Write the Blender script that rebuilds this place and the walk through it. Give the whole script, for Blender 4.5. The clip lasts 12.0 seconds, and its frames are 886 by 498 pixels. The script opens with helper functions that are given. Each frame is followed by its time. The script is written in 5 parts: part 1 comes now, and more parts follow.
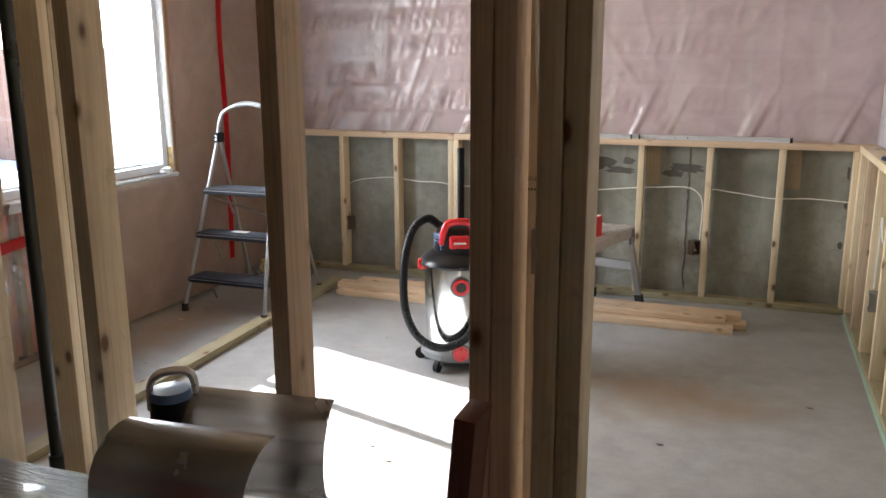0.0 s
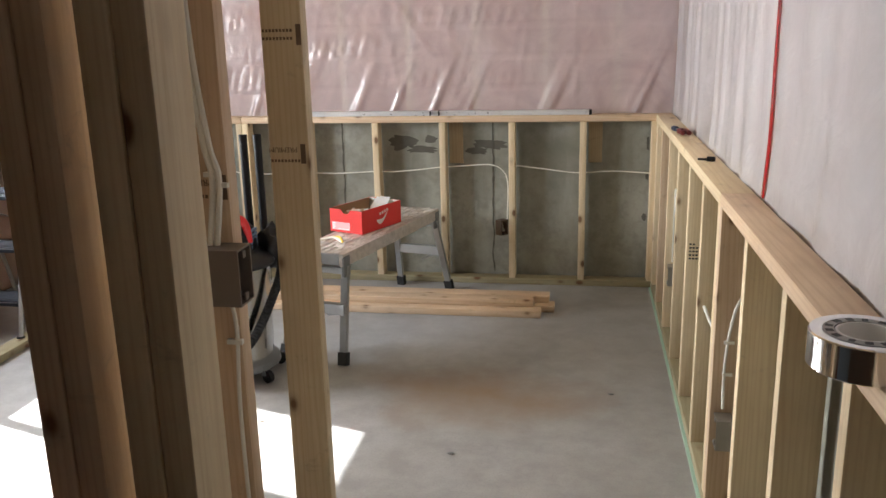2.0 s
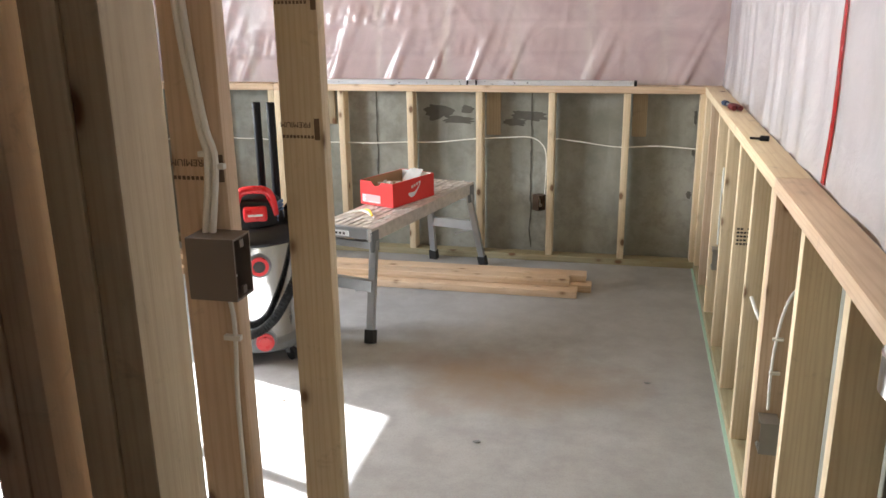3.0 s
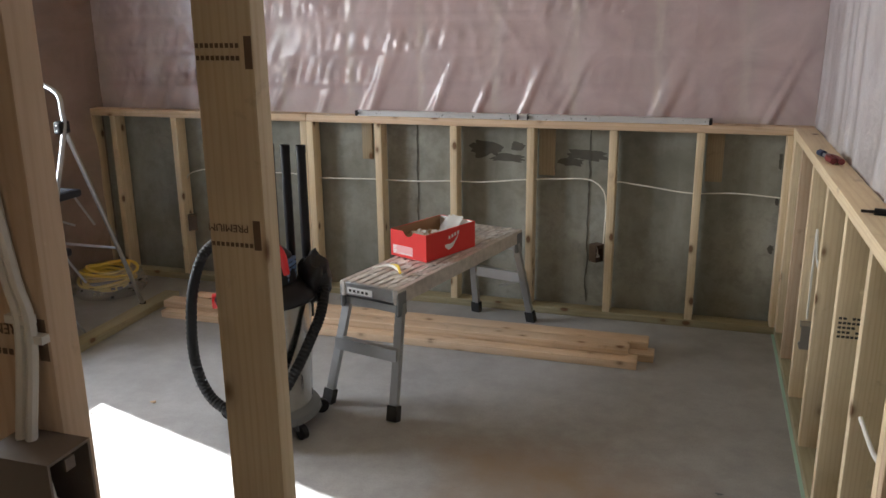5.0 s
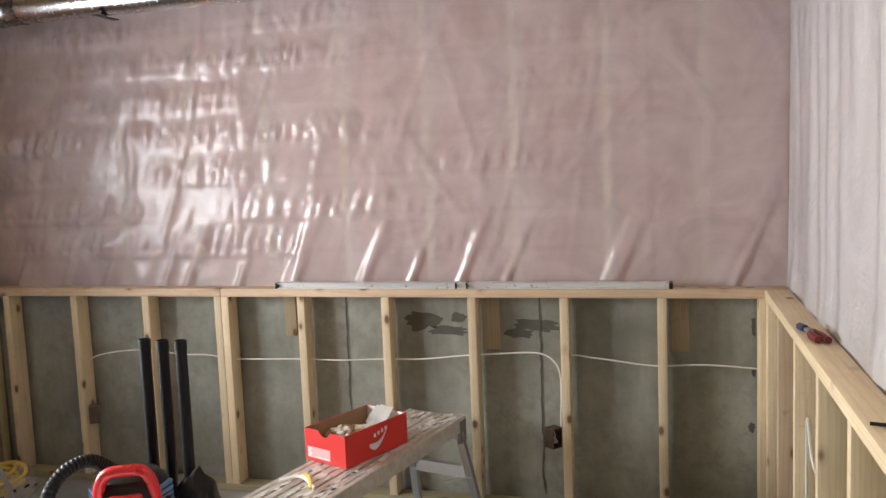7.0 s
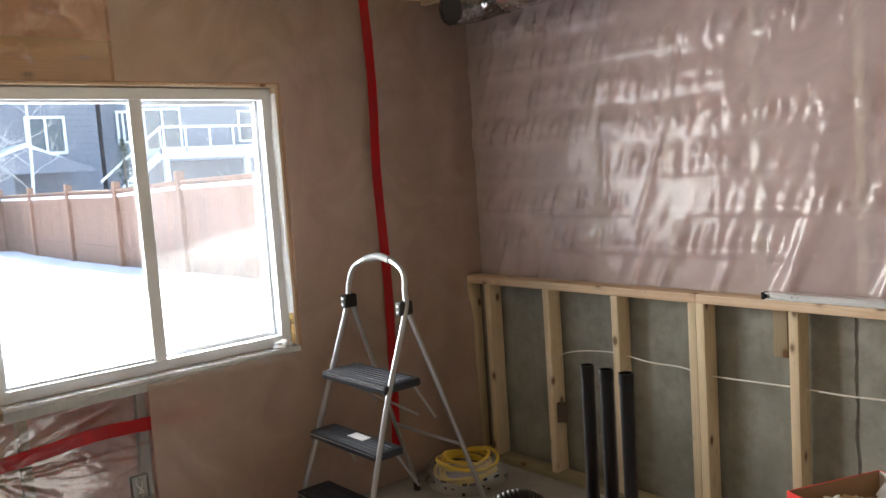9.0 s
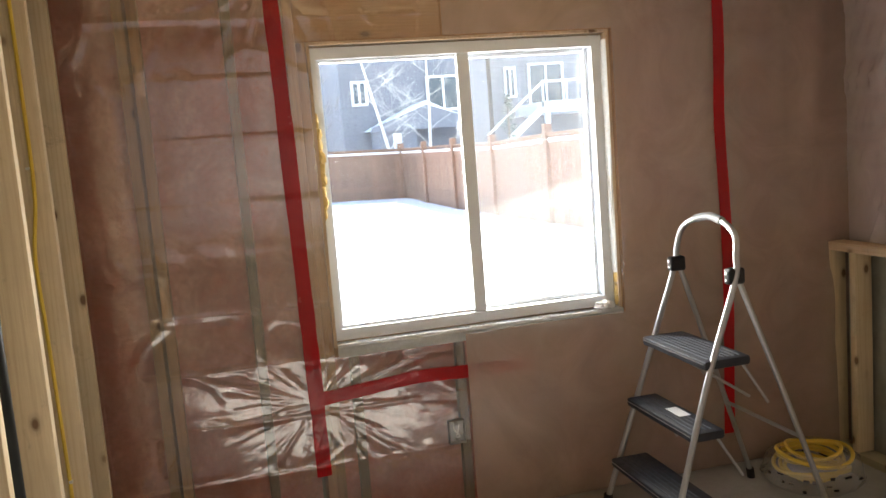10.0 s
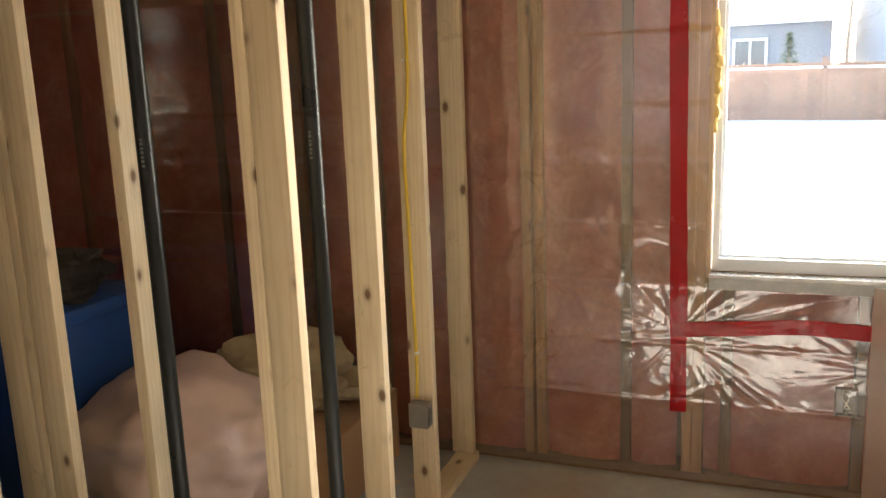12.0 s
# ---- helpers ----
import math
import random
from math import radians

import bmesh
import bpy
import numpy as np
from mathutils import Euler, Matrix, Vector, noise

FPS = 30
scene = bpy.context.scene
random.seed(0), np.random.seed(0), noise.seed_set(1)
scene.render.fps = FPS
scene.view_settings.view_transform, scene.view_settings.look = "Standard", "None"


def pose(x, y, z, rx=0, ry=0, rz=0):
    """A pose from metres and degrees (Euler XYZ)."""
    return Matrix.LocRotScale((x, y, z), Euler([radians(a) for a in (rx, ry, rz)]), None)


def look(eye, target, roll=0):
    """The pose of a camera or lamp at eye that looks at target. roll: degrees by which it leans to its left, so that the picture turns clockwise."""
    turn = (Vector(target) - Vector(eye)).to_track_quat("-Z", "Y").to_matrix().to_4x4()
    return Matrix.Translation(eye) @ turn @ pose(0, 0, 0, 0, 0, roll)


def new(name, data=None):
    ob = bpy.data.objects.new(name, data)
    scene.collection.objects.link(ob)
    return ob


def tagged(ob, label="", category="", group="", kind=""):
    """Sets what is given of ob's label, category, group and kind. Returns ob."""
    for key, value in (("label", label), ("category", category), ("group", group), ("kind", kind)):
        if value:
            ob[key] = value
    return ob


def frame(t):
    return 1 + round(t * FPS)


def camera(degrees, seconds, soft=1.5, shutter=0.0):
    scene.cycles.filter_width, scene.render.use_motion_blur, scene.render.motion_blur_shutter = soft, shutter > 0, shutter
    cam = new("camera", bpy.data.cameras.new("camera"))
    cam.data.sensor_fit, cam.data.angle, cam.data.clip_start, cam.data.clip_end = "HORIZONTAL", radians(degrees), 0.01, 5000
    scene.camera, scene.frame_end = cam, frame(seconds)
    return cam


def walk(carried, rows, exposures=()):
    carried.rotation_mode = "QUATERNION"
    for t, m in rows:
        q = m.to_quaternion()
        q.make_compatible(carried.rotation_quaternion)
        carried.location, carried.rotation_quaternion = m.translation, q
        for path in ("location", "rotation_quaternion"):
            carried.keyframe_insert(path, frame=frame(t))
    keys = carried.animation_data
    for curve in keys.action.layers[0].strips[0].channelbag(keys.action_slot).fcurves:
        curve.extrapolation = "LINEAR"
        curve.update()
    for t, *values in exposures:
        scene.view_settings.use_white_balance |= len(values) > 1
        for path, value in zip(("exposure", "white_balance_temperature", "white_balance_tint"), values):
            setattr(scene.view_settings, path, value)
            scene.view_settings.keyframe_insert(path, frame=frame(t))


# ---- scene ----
cam = camera(56.4, 12.0)
PATH = [
    (0, (0.185, 1.16, 1.476), (-0.493, 2.99, 1.036), -0.2),
    (0.5, (0.166, 1.334, 1.483), (-0.164, 3.255, 1.035), 1.0),
    (1, (0.175, 1.444, 1.49), (0.048, 3.386, 1.029), -0.5),
    (1.5, (0.257, 1.554, 1.469), (0.093, 3.49, 0.996), -1.0),
    (2, (0.4, 1.621, 1.458), (0.06, 3.528, 0.96), -1.4),
    (2.5, (0.437, 1.666, 1.459), (-0.02, 3.535, 0.915), -1.4),
    (2.7, (0.429, 1.71, 1.458), (-0.013, 3.579, 0.901), -1.1),
    (4.3, (0.297, 2.111, 1.459), (-0.124, 3.971, 0.855), -0.4),
    (4.5, (0.324, 2.178, 1.481), (-0.178, 4.02, 0.884), -0.2),
    (5, (0.379, 2.326, 1.511), (-0.201, 4.163, 0.97), -0.6),
    (5.5, (0.351, 2.475, 1.545), (-0.045, 4.401, 1.177), 0.2),
    (6, (0.304, 2.595, 1.567), (0.177, 4.576, 1.323), 0.1),
    (6.5, (0.293, 2.683, 1.571), (0.2, 4.668, 1.344), -0.7),
    (7, (0.406, 2.888, 1.558), (-0.122, 4.807, 1.357), -2.3),
    (7.2, (0.394, 2.951, 1.554), (-0.285, 4.822, 1.357), -2.8),
    (8.8, (0.223, 3.34, 1.613), (-1.152, 4.777, 1.403), -3.8),
    (9, (0.228, 3.407, 1.605), (-1.284, 4.701, 1.409), -3.9),
    (9.5, (0.257, 3.619, 1.614), (-1.54, 4.471, 1.409), -3.3),
    (10, (0.171, 3.718, 1.585), (-1.753, 4.207, 1.342), -4.5),
    (10.5, (0.022, 3.768, 1.568), (-1.958, 3.925, 1.329), -3.5),
    (11, (-0.031, 3.889, 1.562), (-1.991, 3.606, 1.288), -3.7),
    (11.5, (-0.004, 4.101, 1.561), (-1.857, 3.44, 1.204), -2.1),
    (12, (-0.056, 4.227, 1.534), (-1.888, 3.525, 1.146), -2.2),
]
walk(cam, [(t, look(*p)) for t, *p in PATH], exposures=((0, 2.85, 5950, 10), (1, 2.6, 6150, 10), (2.5, 3.05, 6050, 10), (4.5, 3.28, 5780, 10), (5, 2.25, 6000, 10), (5.5, 2.5, 5950, 10), (6, 2.65, 5900, 10), (6.5, 2.5, 6050, 10), (7, 2.85, 6150, 10), (7.2, 2.8, 6150, 10), (8.9, 2.35, 6400, 10), (9.5, 2.45, 6700, 10), (11, 2.8, 7050, 10), (12, 3.1, 7150, 10)))

# ---- world, sun, exposure ----
SUN_DIR = Vector((2.82, -0.87, -1.95)).normalized()
world = bpy.data.worlds.new("sky")
scene.world = world
world.use_nodes = True
wn = world.node_tree
sky = wn.nodes.new("ShaderNodeTexSky")
sky.sky_type = "NISHITA"
sky.sun_disc = False
sky.sun_elevation = math.asin(-SUN_DIR.z)
sky.sun_rotation = math.atan2(-SUN_DIR.x, -SUN_DIR.y)
wn.links.new(sky.outputs["Color"], wn.nodes["Background"].inputs["Color"])
wn.nodes["Background"].inputs["Strength"].default_value = 0.15
sun = new("sun", bpy.data.lights.new("sun", "SUN"))
sun.data.energy, sun.data.angle, sun.data.color = 5.0, radians(0.5), (1.0, 0.95, 0.88)
sun.matrix_world = look((0, 0, 0), SUN_DIR)
# daylight of sky and snow coming in at the window
daylight = new("window_daylight", bpy.data.lights.new("window_daylight", "AREA"))
daylight.data.shape, daylight.data.size, daylight.data.size_y = "RECTANGLE", 1.17, 1.08
daylight.data.spread = radians(126)
daylight.data.energy, daylight.data.color = 11.0, (1.0, 0.965, 0.90)
daylight.matrix_world = look((-3.252, 4.70, 1.42), (-1.0, 4.72, 1.32))

# ---- materials ----
def mat(name):
    m = bpy.data.materials.new(name)
    m.use_nodes = True
    nt = m.node_tree
    return m, nt, nt.nodes["Principled BSDF"]


def node(nt, kind, **values):
    n = nt.nodes.new(kind)
    for key, v in values.items():
        n.inputs[key.replace("_", " ")].default_value = v
    return n


def coords(nt, scale=(1, 1, 1), per_object=True):
    tc = nt.nodes.new("ShaderNodeTexCoord")
    mp = node(nt, "ShaderNodeMapping", Scale=scale)
    nt.links.new(tc.outputs["Object"], mp.inputs["Vector"])
    if per_object:
        info = nt.nodes.new("ShaderNodeObjectInfo")
        sc = node(nt, "ShaderNodeVectorMath")
        sc.operation = "SCALE"
        sc.inputs[0].default_value = (37.0, 19.0, 53.0)
        nt.links.new(info.outputs["Random"], sc.inputs["Scale"])
        nt.links.new(sc.outputs["Vector"], mp.inputs["Location"])
    return mp.outputs["Vector"]


def noise_tex(nt, vec, scale, detail=4.0, rough=0.55, distortion=0.0):
    n = node(nt, "ShaderNodeTexNoise", Scale=scale, Detail=detail, Roughness=rough, Distortion=distortion)
    nt.links.new(vec, n.inputs["Vector"])
    return n.outputs["Fac"]


def ramp(nt, fac, stops):
    r = nt.nodes.new("ShaderNodeValToRGB")
    els = r.color_ramp.elements
    while len(els) < len(stops):
        els.new(0.5)
    for e, (p, c) in zip(els, stops):
        e.position, e.color = p, (*c, 1) if len(c) == 3 else c
    nt.links.new(fac, r.inputs["Fac"])
    return r.outputs["Color"]


def grey(v):
    return (v, v, v)


def mix(nt, fac, a, b, blend="MIX"):
    n = nt.nodes.new("ShaderNodeMix")
    n.data_type, n.blend_type = "RGBA", blend
    for sock, v in ((n.inputs[0], fac), (n.inputs[6], a), (n.inputs[7], b)):
        if isinstance(v, (int, float)):
            sock.default_value = v
        elif isinstance(v, tuple):
            sock.default_value = (*v, 1)
        else:
            nt.links.new(v, sock)
    return n.outputs[2]


def bump(nt, bsdf, height, strength, dist):
    b = node(nt, "ShaderNodeBump", Strength=strength, Distance=dist)
    nt.links.new(height, b.inputs["Height"])
    nt.links.new(b.outputs["Normal"], bsdf.inputs["Normal"])


def lumber_mat(name, light, dark, knot=(0.16, 0.075, 0.03), rough=0.62):
    """Sawn softwood, the grain along local z."""
    m, nt, p = mat(name)
    v = coords(nt, (1, 1, 1))
    long = node(nt, "ShaderNodeMapping", Scale=(1, 1, 0.055))
    nt.links.new(v, long.inputs["Vector"])
    warp = noise_tex(nt, long.outputs["Vector"], 9, 2)
    add = node(nt, "ShaderNodeVectorMath")
    add.operation = "MULTIPLY_ADD"
    add.inputs[1].default_value = (1, 1, 1)
    nt.links.new(long.outputs["Vector"], add.inputs[0])
    sc = node(nt, "ShaderNodeVectorMath")
    sc.operation = "SCALE"
    sc.inputs["Scale"].default_value = 0.05
    nt.links.new(warp, sc.inputs[0])
    nt.links.new(sc.outputs["Vector"], add.inputs[2])
    rings = node(nt, "ShaderNodeTexWave", Scale=26.0, Distortion=2.2, Detail=2.0, Detail_Scale=1.2)
    rings.wave_type = "RINGS"
    rings.rings_direction = "Z"
    nt.links.new(add.outputs["Vector"], rings.inputs["Vector"])
    fine = noise_tex(nt, long.outputs["Vector"], 160, 3, 0.6)
    broad = noise_tex(nt, v, 3.0, 3, 0.6)
    c = mix(nt, ramp(nt, rings.outputs["Fac"], [(0.45, grey(0.0)), (0.8, grey(0.2)), (0.97, grey(0.5))]), light, dark)
    c = mix(nt, ramp(nt, fine, [(0.35, grey(0.4)), (0.6, grey(0))]), c, dark)
    c = mix(nt, ramp(nt, broad, [(0.35, grey(0.0)), (0.75, grey(0.4))]), c, tuple(x * 0.8 for x in dark))
    kv = node(nt, "ShaderNodeMapping", Scale=(10.5, 10.5, 6.0))
    nt.links.new(v, kv.inputs["Vector"])
    vor = node(nt, "ShaderNodeTexVoronoi", Scale=1.0, Randomness=1.0)
    nt.links.new(kv.outputs["Vector"], vor.inputs["Vector"])
    c = mix(nt, ramp(nt, vor.outputs["Distance"], [(0.085, grey(0.95)), (0.115, grey(0.6)), (0.15, grey(0.22)), (0.24, grey(0))]), c, knot)
    # scuffs and boot marks from the site
    c = mix(nt, ramp(nt, noise_tex(nt, v, 13, 6, 0.7, 0.8), [(0.60, grey(0)), (0.72, grey(0.4))]), c, tuple(x * 0.5 for x in dark))
    info = nt.nodes.new("ShaderNodeObjectInfo")
    hsv = node(nt, "ShaderNodeHueSaturation", Hue=0.5, Saturation=1.0)
    mr = node(nt, "ShaderNodeMapRange")
    mr.inputs["To Min"].default_value, mr.inputs["To Max"].default_value = 0.85, 1.12
    nt.links.new(info.outputs["Random"], mr.inputs["Value"])
    nt.links.new(mr.outputs["Result"], hsv.inputs["Value"])
    nt.links.new(c, hsv.inputs["Color"])
    nt.links.new(hsv.outputs["Color"], p.inputs["Base Color"])
    p.inputs["Roughness"].default_value = rough
    bump(nt, p, fine, 0.25, 0.002)
    return m


def plain(name, color, rough=0.5, metal=0.0, vary=0.12, scale=9.0, bumpy=0.0, bscale=60.0, coat=0.0, spec=0.5):
    """One surface with soft blotches, fine grain and uneven gloss."""
    m, nt, p = mat(name)
    v = coords(nt)
    n = noise_tex(nt, v, scale, 5, 0.62)
    low, high = tuple(c * (1 - vary) for c in color), tuple(min(1, c * (1 + vary)) for c in color)
    nt.links.new(mix(nt, n, low, high), p.inputs["Base Color"])
    n2 = noise_tex(nt, v, scale * 4, 3)
    r = ramp(nt, n2, [(0.3, grey(max(0.02, rough - 0.08))), (0.7, grey(min(1, rough + 0.08)))])
    nt.links.new(r, p.inputs["Roughness"])
    p.inputs["Metallic"].default_value = metal
    p.inputs["Coat Weight"].default_value = coat
    p.inputs["Specular IOR Level"].default_value = spec
    if bumpy:
        bump(nt, p, noise_tex(nt, v, bscale, 4), bumpy, 0.004)
    return m


PINE = lumber_mat("pine_stud", (0.78, 0.65, 0.44), (0.64, 0.49, 0.30))
PINE_WARM = lumber_mat("pine_plank", (0.69, 0.53, 0.37), (0.54, 0.375, 0.235))
# pine with the dimness behind the west film put into its colour
PINE_DIM = lumber_mat("dimmed_pine", (0.27, 0.16, 0.08), (0.18, 0.10, 0.05))
TREATED = lumber_mat("green_treated_lumber", (0.43, 0.38, 0.24), (0.31, 0.27, 0.16))
AMBER = lumber_mat("amber_framing", (0.52, 0.28, 0.115), (0.38, 0.18, 0.065))
PACKER = lumber_mat("grey_brown_board", (0.42, 0.34, 0.22), (0.30, 0.23, 0.14))
REDDISH = lumber_mat("reddish_board", (0.22, 0.09, 0.06), (0.15, 0.055, 0.035))


def concrete_floor():
    m, nt, p = mat("concrete_floor")
    v = coords(nt, per_object=False)
    a = noise_tex(nt, v, 0.9, 6, 0.6, 0.4)
    b = noise_tex(nt, v, 7, 6, 0.68)
    g = noise_tex(nt, v, 140, 3, 0.7)
    c = mix(nt, a, (0.31, 0.315, 0.32), (0.45, 0.45, 0.445))
    c = mix(nt, ramp(nt, b, [(0.38, grey(0.8)), (0.62, grey(0))]), c, (0.28, 0.28, 0.275))
    # dusty brown film where sawdust and mud were swept over the slab
    for cx, cy, sx, sy in ((-0.05, 4.8, 1.05, 0.6), (-2.85, 4.9, 0.7, 1.6), (-2.6, 3.6, 1.0, 0.7)):
        sub = node(nt, "ShaderNodeMapping", Location=(-cx / sx, -cy / sy, 0), Scale=(1 / sx, 1 / sy, 1))
        nt.links.new(v, sub.inputs["Vector"])
        ln = node(nt, "ShaderNodeVectorMath")
        ln.operation = "LENGTH"
        nt.links.new(sub.outputs["Vector"], ln.inputs[0])
        ad = node(nt, "ShaderNodeMath")
        ad.operation = "MULTIPLY_ADD"
        ad.inputs[1].default_value = 0.9
        nt.links.new(noise_tex(nt, v, 2.6, 5, 0.6), ad.inputs[0])
        nt.links.new(ln.outputs["Value"], ad.inputs[2])
        c = mix(nt, ramp(nt, ad.outputs["Value"], [(0.5, grey(0.9)), (1.3, grey(0))]), c, (0.275, 0.19, 0.115))
    c = mix(nt, ramp(nt, g, [(0.35, grey(0.35)), (0.5, grey(0))]), c, (0.24, 0.235, 0.225))
    nt.links.new(c, p.inputs["Base Color"])
    nt.links.new(ramp(nt, b, [(0.3, grey(0.42)), (0.7, grey(0.62))]), p.inputs["Roughness"])
    bump(nt, p, b, 0.12, 0.004)
    return m


def concrete_wall():
    m, nt, p = mat("foundation_concrete")
    v = coords(nt, per_object=False)
    a = noise_tex(nt, v, 1.6, 6, 0.62, 0.3)
    b = noise_tex(nt, v, 14, 6, 0.7)
    st = node(nt, "ShaderNodeMapping", Scale=(3, 3, 0.5))
    nt.links.new(v, st.inputs["Vector"])
    streak = noise_tex(nt, st.outputs["Vector"], 4, 4)
    c = mix(nt, ramp(nt, a, [(0.32, grey(0)), (0.66, grey(1))]), (0.21, 0.21, 0.175), (0.37, 0.37, 0.325))
    c = mix(nt, ramp(nt, b, [(0.36, grey(0.5)), (0.56, grey(0))]), c, (0.18, 0.18, 0.15))
    c = mix(nt, ramp(nt, streak, [(0.5, grey(0)), (0.75, grey(0.35))]), c, (0.42, 0.42, 0.37))
    nt.links.new(c, p.inputs["Base Color"])
    p.inputs["Roughness"].default_value = 0.85
    bump(nt, p, b, 0.35, 0.006)
    return m


def film_mat(name, milk, tint, rough=0.17, gloss=0.05, crinkle=0.35):
    """Polyethylene vapour barrier: part clear, part milky, glossy and crinkled."""
    m, nt, p = mat(name)
    v = coords(nt, per_object=False)
    n1 = noise_tex(nt, v, 3.2, 4, 0.6, 1.2)
    n2 = noise_tex(nt, v, 11, 5, 0.6, 1.6)
    p.inputs["Base Color"].default_value = (*tint, 1)
    p.inputs["Roughness"].default_value = rough
    p.inputs["IOR"].default_value = 1.5
    p.inputs["Specular IOR Level"].default_value = 0.08
    h = node(nt, "ShaderNodeMath")
    h.operation = "MULTIPLY_ADD"
    h.inputs[1].default_value = 0.35
    nt.links.new(n2, h.inputs[0])
    nt.links.new(n1, h.inputs[2])
    bump(nt, p, h.outputs["Value"], crinkle, 0.02)
    tr = nt.nodes.new("ShaderNodeBsdfTransparent")
    ms = nt.nodes.new("ShaderNodeMixShader")
    fac = ramp(nt, n1, [(0.3, grey(max(0, milk - 0.07))), (0.7, grey(min(1, milk + 0.07)))])
    nt.links.new(fac, ms.inputs[0])
    nt.links.new(tr.outputs[0], ms.inputs[1])
    nt.links.new(p.outputs[0], ms.inputs[2])
    gl = node(nt, "ShaderNodeBsdfGlossy", Roughness=rough)
    nt.links.new(p.inputs["Normal"].links[0].from_socket, gl.inputs["Normal"])
    lw = node(nt, "ShaderNodeLayerWeight", Blend=0.5)
    nt.links.new(p.inputs["Normal"].links[0].from_socket, lw.inputs["Normal"])
    shine = ramp(nt, lw.outputs["Facing"], [(0.0, grey(gloss)), (0.5, grey(gloss * 1.4)), (0.8, grey(min(0.6, gloss * 3))), (1.0, grey(0.8))])
    m2 = nt.nodes.new("ShaderNodeMixShader")
    nt.links.new(shine, m2.inputs[0])
    nt.links.new(ms.outputs[0], m2.inputs[1])
    nt.links.new(gl.outputs[0], m2.inputs[2])
    nt.links.new(m2.outputs[0], nt.nodes["Material Output"].inputs["Surface"])
    return m


def insulation_mat():
    m, nt, p = mat("pink_fibreglass")
    v = coords(nt)
    a = noise_tex(nt, v, 4, 6, 0.65, 0.5)
    b = noise_tex(nt, v, 45, 5, 0.7)
    c = mix(nt, ramp(nt, a, [(0.36, grey(0)), (0.64, grey(1))]), (0.71, 0.185, 0.125), (0.95, 0.415, 0.30))
    c = mix(nt, ramp(nt, b, [(0.38, grey(0.4)), (0.6, grey(0))]), c, (0.60, 0.19, 0.13))
    nt.links.new(c, p.inputs["Base Color"])
    p.inputs["Roughness"].default_value = 1.0
    bump(nt, p, a, 0.5, 0.03)
    return m


def glass_mat():
    m, nt, p = mat("window_glass")
    tr = node(nt, "ShaderNodeBsdfTransparent", Color=(0.95, 0.97, 0.97, 1))
    gl = node(nt, "ShaderNodeBsdfGlossy", Roughness=0.01)
    ms = node(nt, "ShaderNodeMixShader", Fac=0.06)
    for i, s in enumerate((tr, gl)):
        nt.links.new(s.outputs[0], ms.inputs[i + 1])
    nt.links.new(ms.outputs[0], nt.nodes["Material Output"].inputs["Surface"])
    return m


def screen_mat():
    """Fine insect mesh, dusty, seen as a bright veil."""
    m, nt, p = mat("insect_screen_mesh")
    v = coords(nt, per_object=False)
    p.inputs["Base Color"].default_value = (0.6, 0.61, 0.62, 1)
    p.inputs["Roughness"].default_value = 0.7
    p.inputs["Transmission Weight"].default_value = 0.0
    tl = node(nt, "ShaderNodeBsdfTranslucent", Color=(0.75, 0.76, 0.78, 1))
    tr = nt.nodes.new("ShaderNodeBsdfTransparent")
    ms = nt.nodes.new("ShaderNodeMixShader")
    n = noise_tex(nt, v, 3, 4)
    nt.links.new(ramp(nt, n, [(0.3, grey(0.014)), (0.7, grey(0.028))]), ms.inputs[0])
    nt.links.new(tr.outputs[0], ms.inputs[1])
    nt.links.new(tl.outputs[0], ms.inputs[2])
    nt.links.new(ms.outputs[0], nt.nodes["Material Output"].inputs["Surface"])
    return m


FLOOR_M, CONCRETE = concrete_floor(), concrete_wall()
PARGE = plain("bare_dark_concrete", (0.105, 0.10, 0.083), 0.9, vary=0.3, scale=20, bumpy=0.5)
FILM_N = film_mat("milky_vapour_barrier", 0.56, (0.80, 0.71, 0.72), 0.2, 0.04, 0.2)
FILM_E = film_mat("white_vapour_barrier", 0.78, (0.68, 0.66, 0.685), 0.3, 0.035)
FILM_W = film_mat("clear_vapour_barrier", 0.018, (0.75, 0.66, 0.58), 0.085, 0.25, 0.06)
FILM_W2 = film_mat("second_vapour_barrier", 0.45, (0.62, 0.47, 0.39), 0.34, 0.04)
PINK = insulation_mat()
SHEATH = plain("sheathing_board", (0.42, 0.30, 0.18), 0.8, vary=0.25, scale=30)
RED_TAPE = plain("red_sheathing_tape", (0.66, 0.018, 0.025), 0.2, vary=0.08, scale=6, bumpy=0.22, bscale=20, coat=0.5)
PVC = plain("white_pvc_frame", (0.74, 0.78, 0.82), 0.35, vary=0.04)
GLASS, SCREEN = glass_mat(), screen_mat()
FOAM = plain("yellow_spray_foam", (0.72, 0.52, 0.2), 0.85, vary=0.25, scale=40, bumpy=0.8)
FOIL_WHITE = plain("white_film_flashing", (0.8, 0.8, 0.78), 0.25, vary=0.06, bumpy=0.5, bscale=30)
PAPER = plain("white_tissue_paper", (0.82, 0.81, 0.79), 0.8, vary=0.06, scale=20, bumpy=0.4)
KRAFT = plain("kraft_scrap", (0.55, 0.40, 0.26), 0.85, vary=0.2)
CARD = plain("brown_cardboard", (0.36, 0.22, 0.12), 0.85, vary=0.12)
RED_CARD = plain("red_printed_card", (0.68, 0.035, 0.03), 0.45, vary=0.07)
WHITE = plain("white_print", (0.8, 0.8, 0.79), 0.5, vary=0.04)
INK = plain("brown_stamp_ink", (0.15, 0.10, 0.065), 0.8, vary=0.25, scale=60)
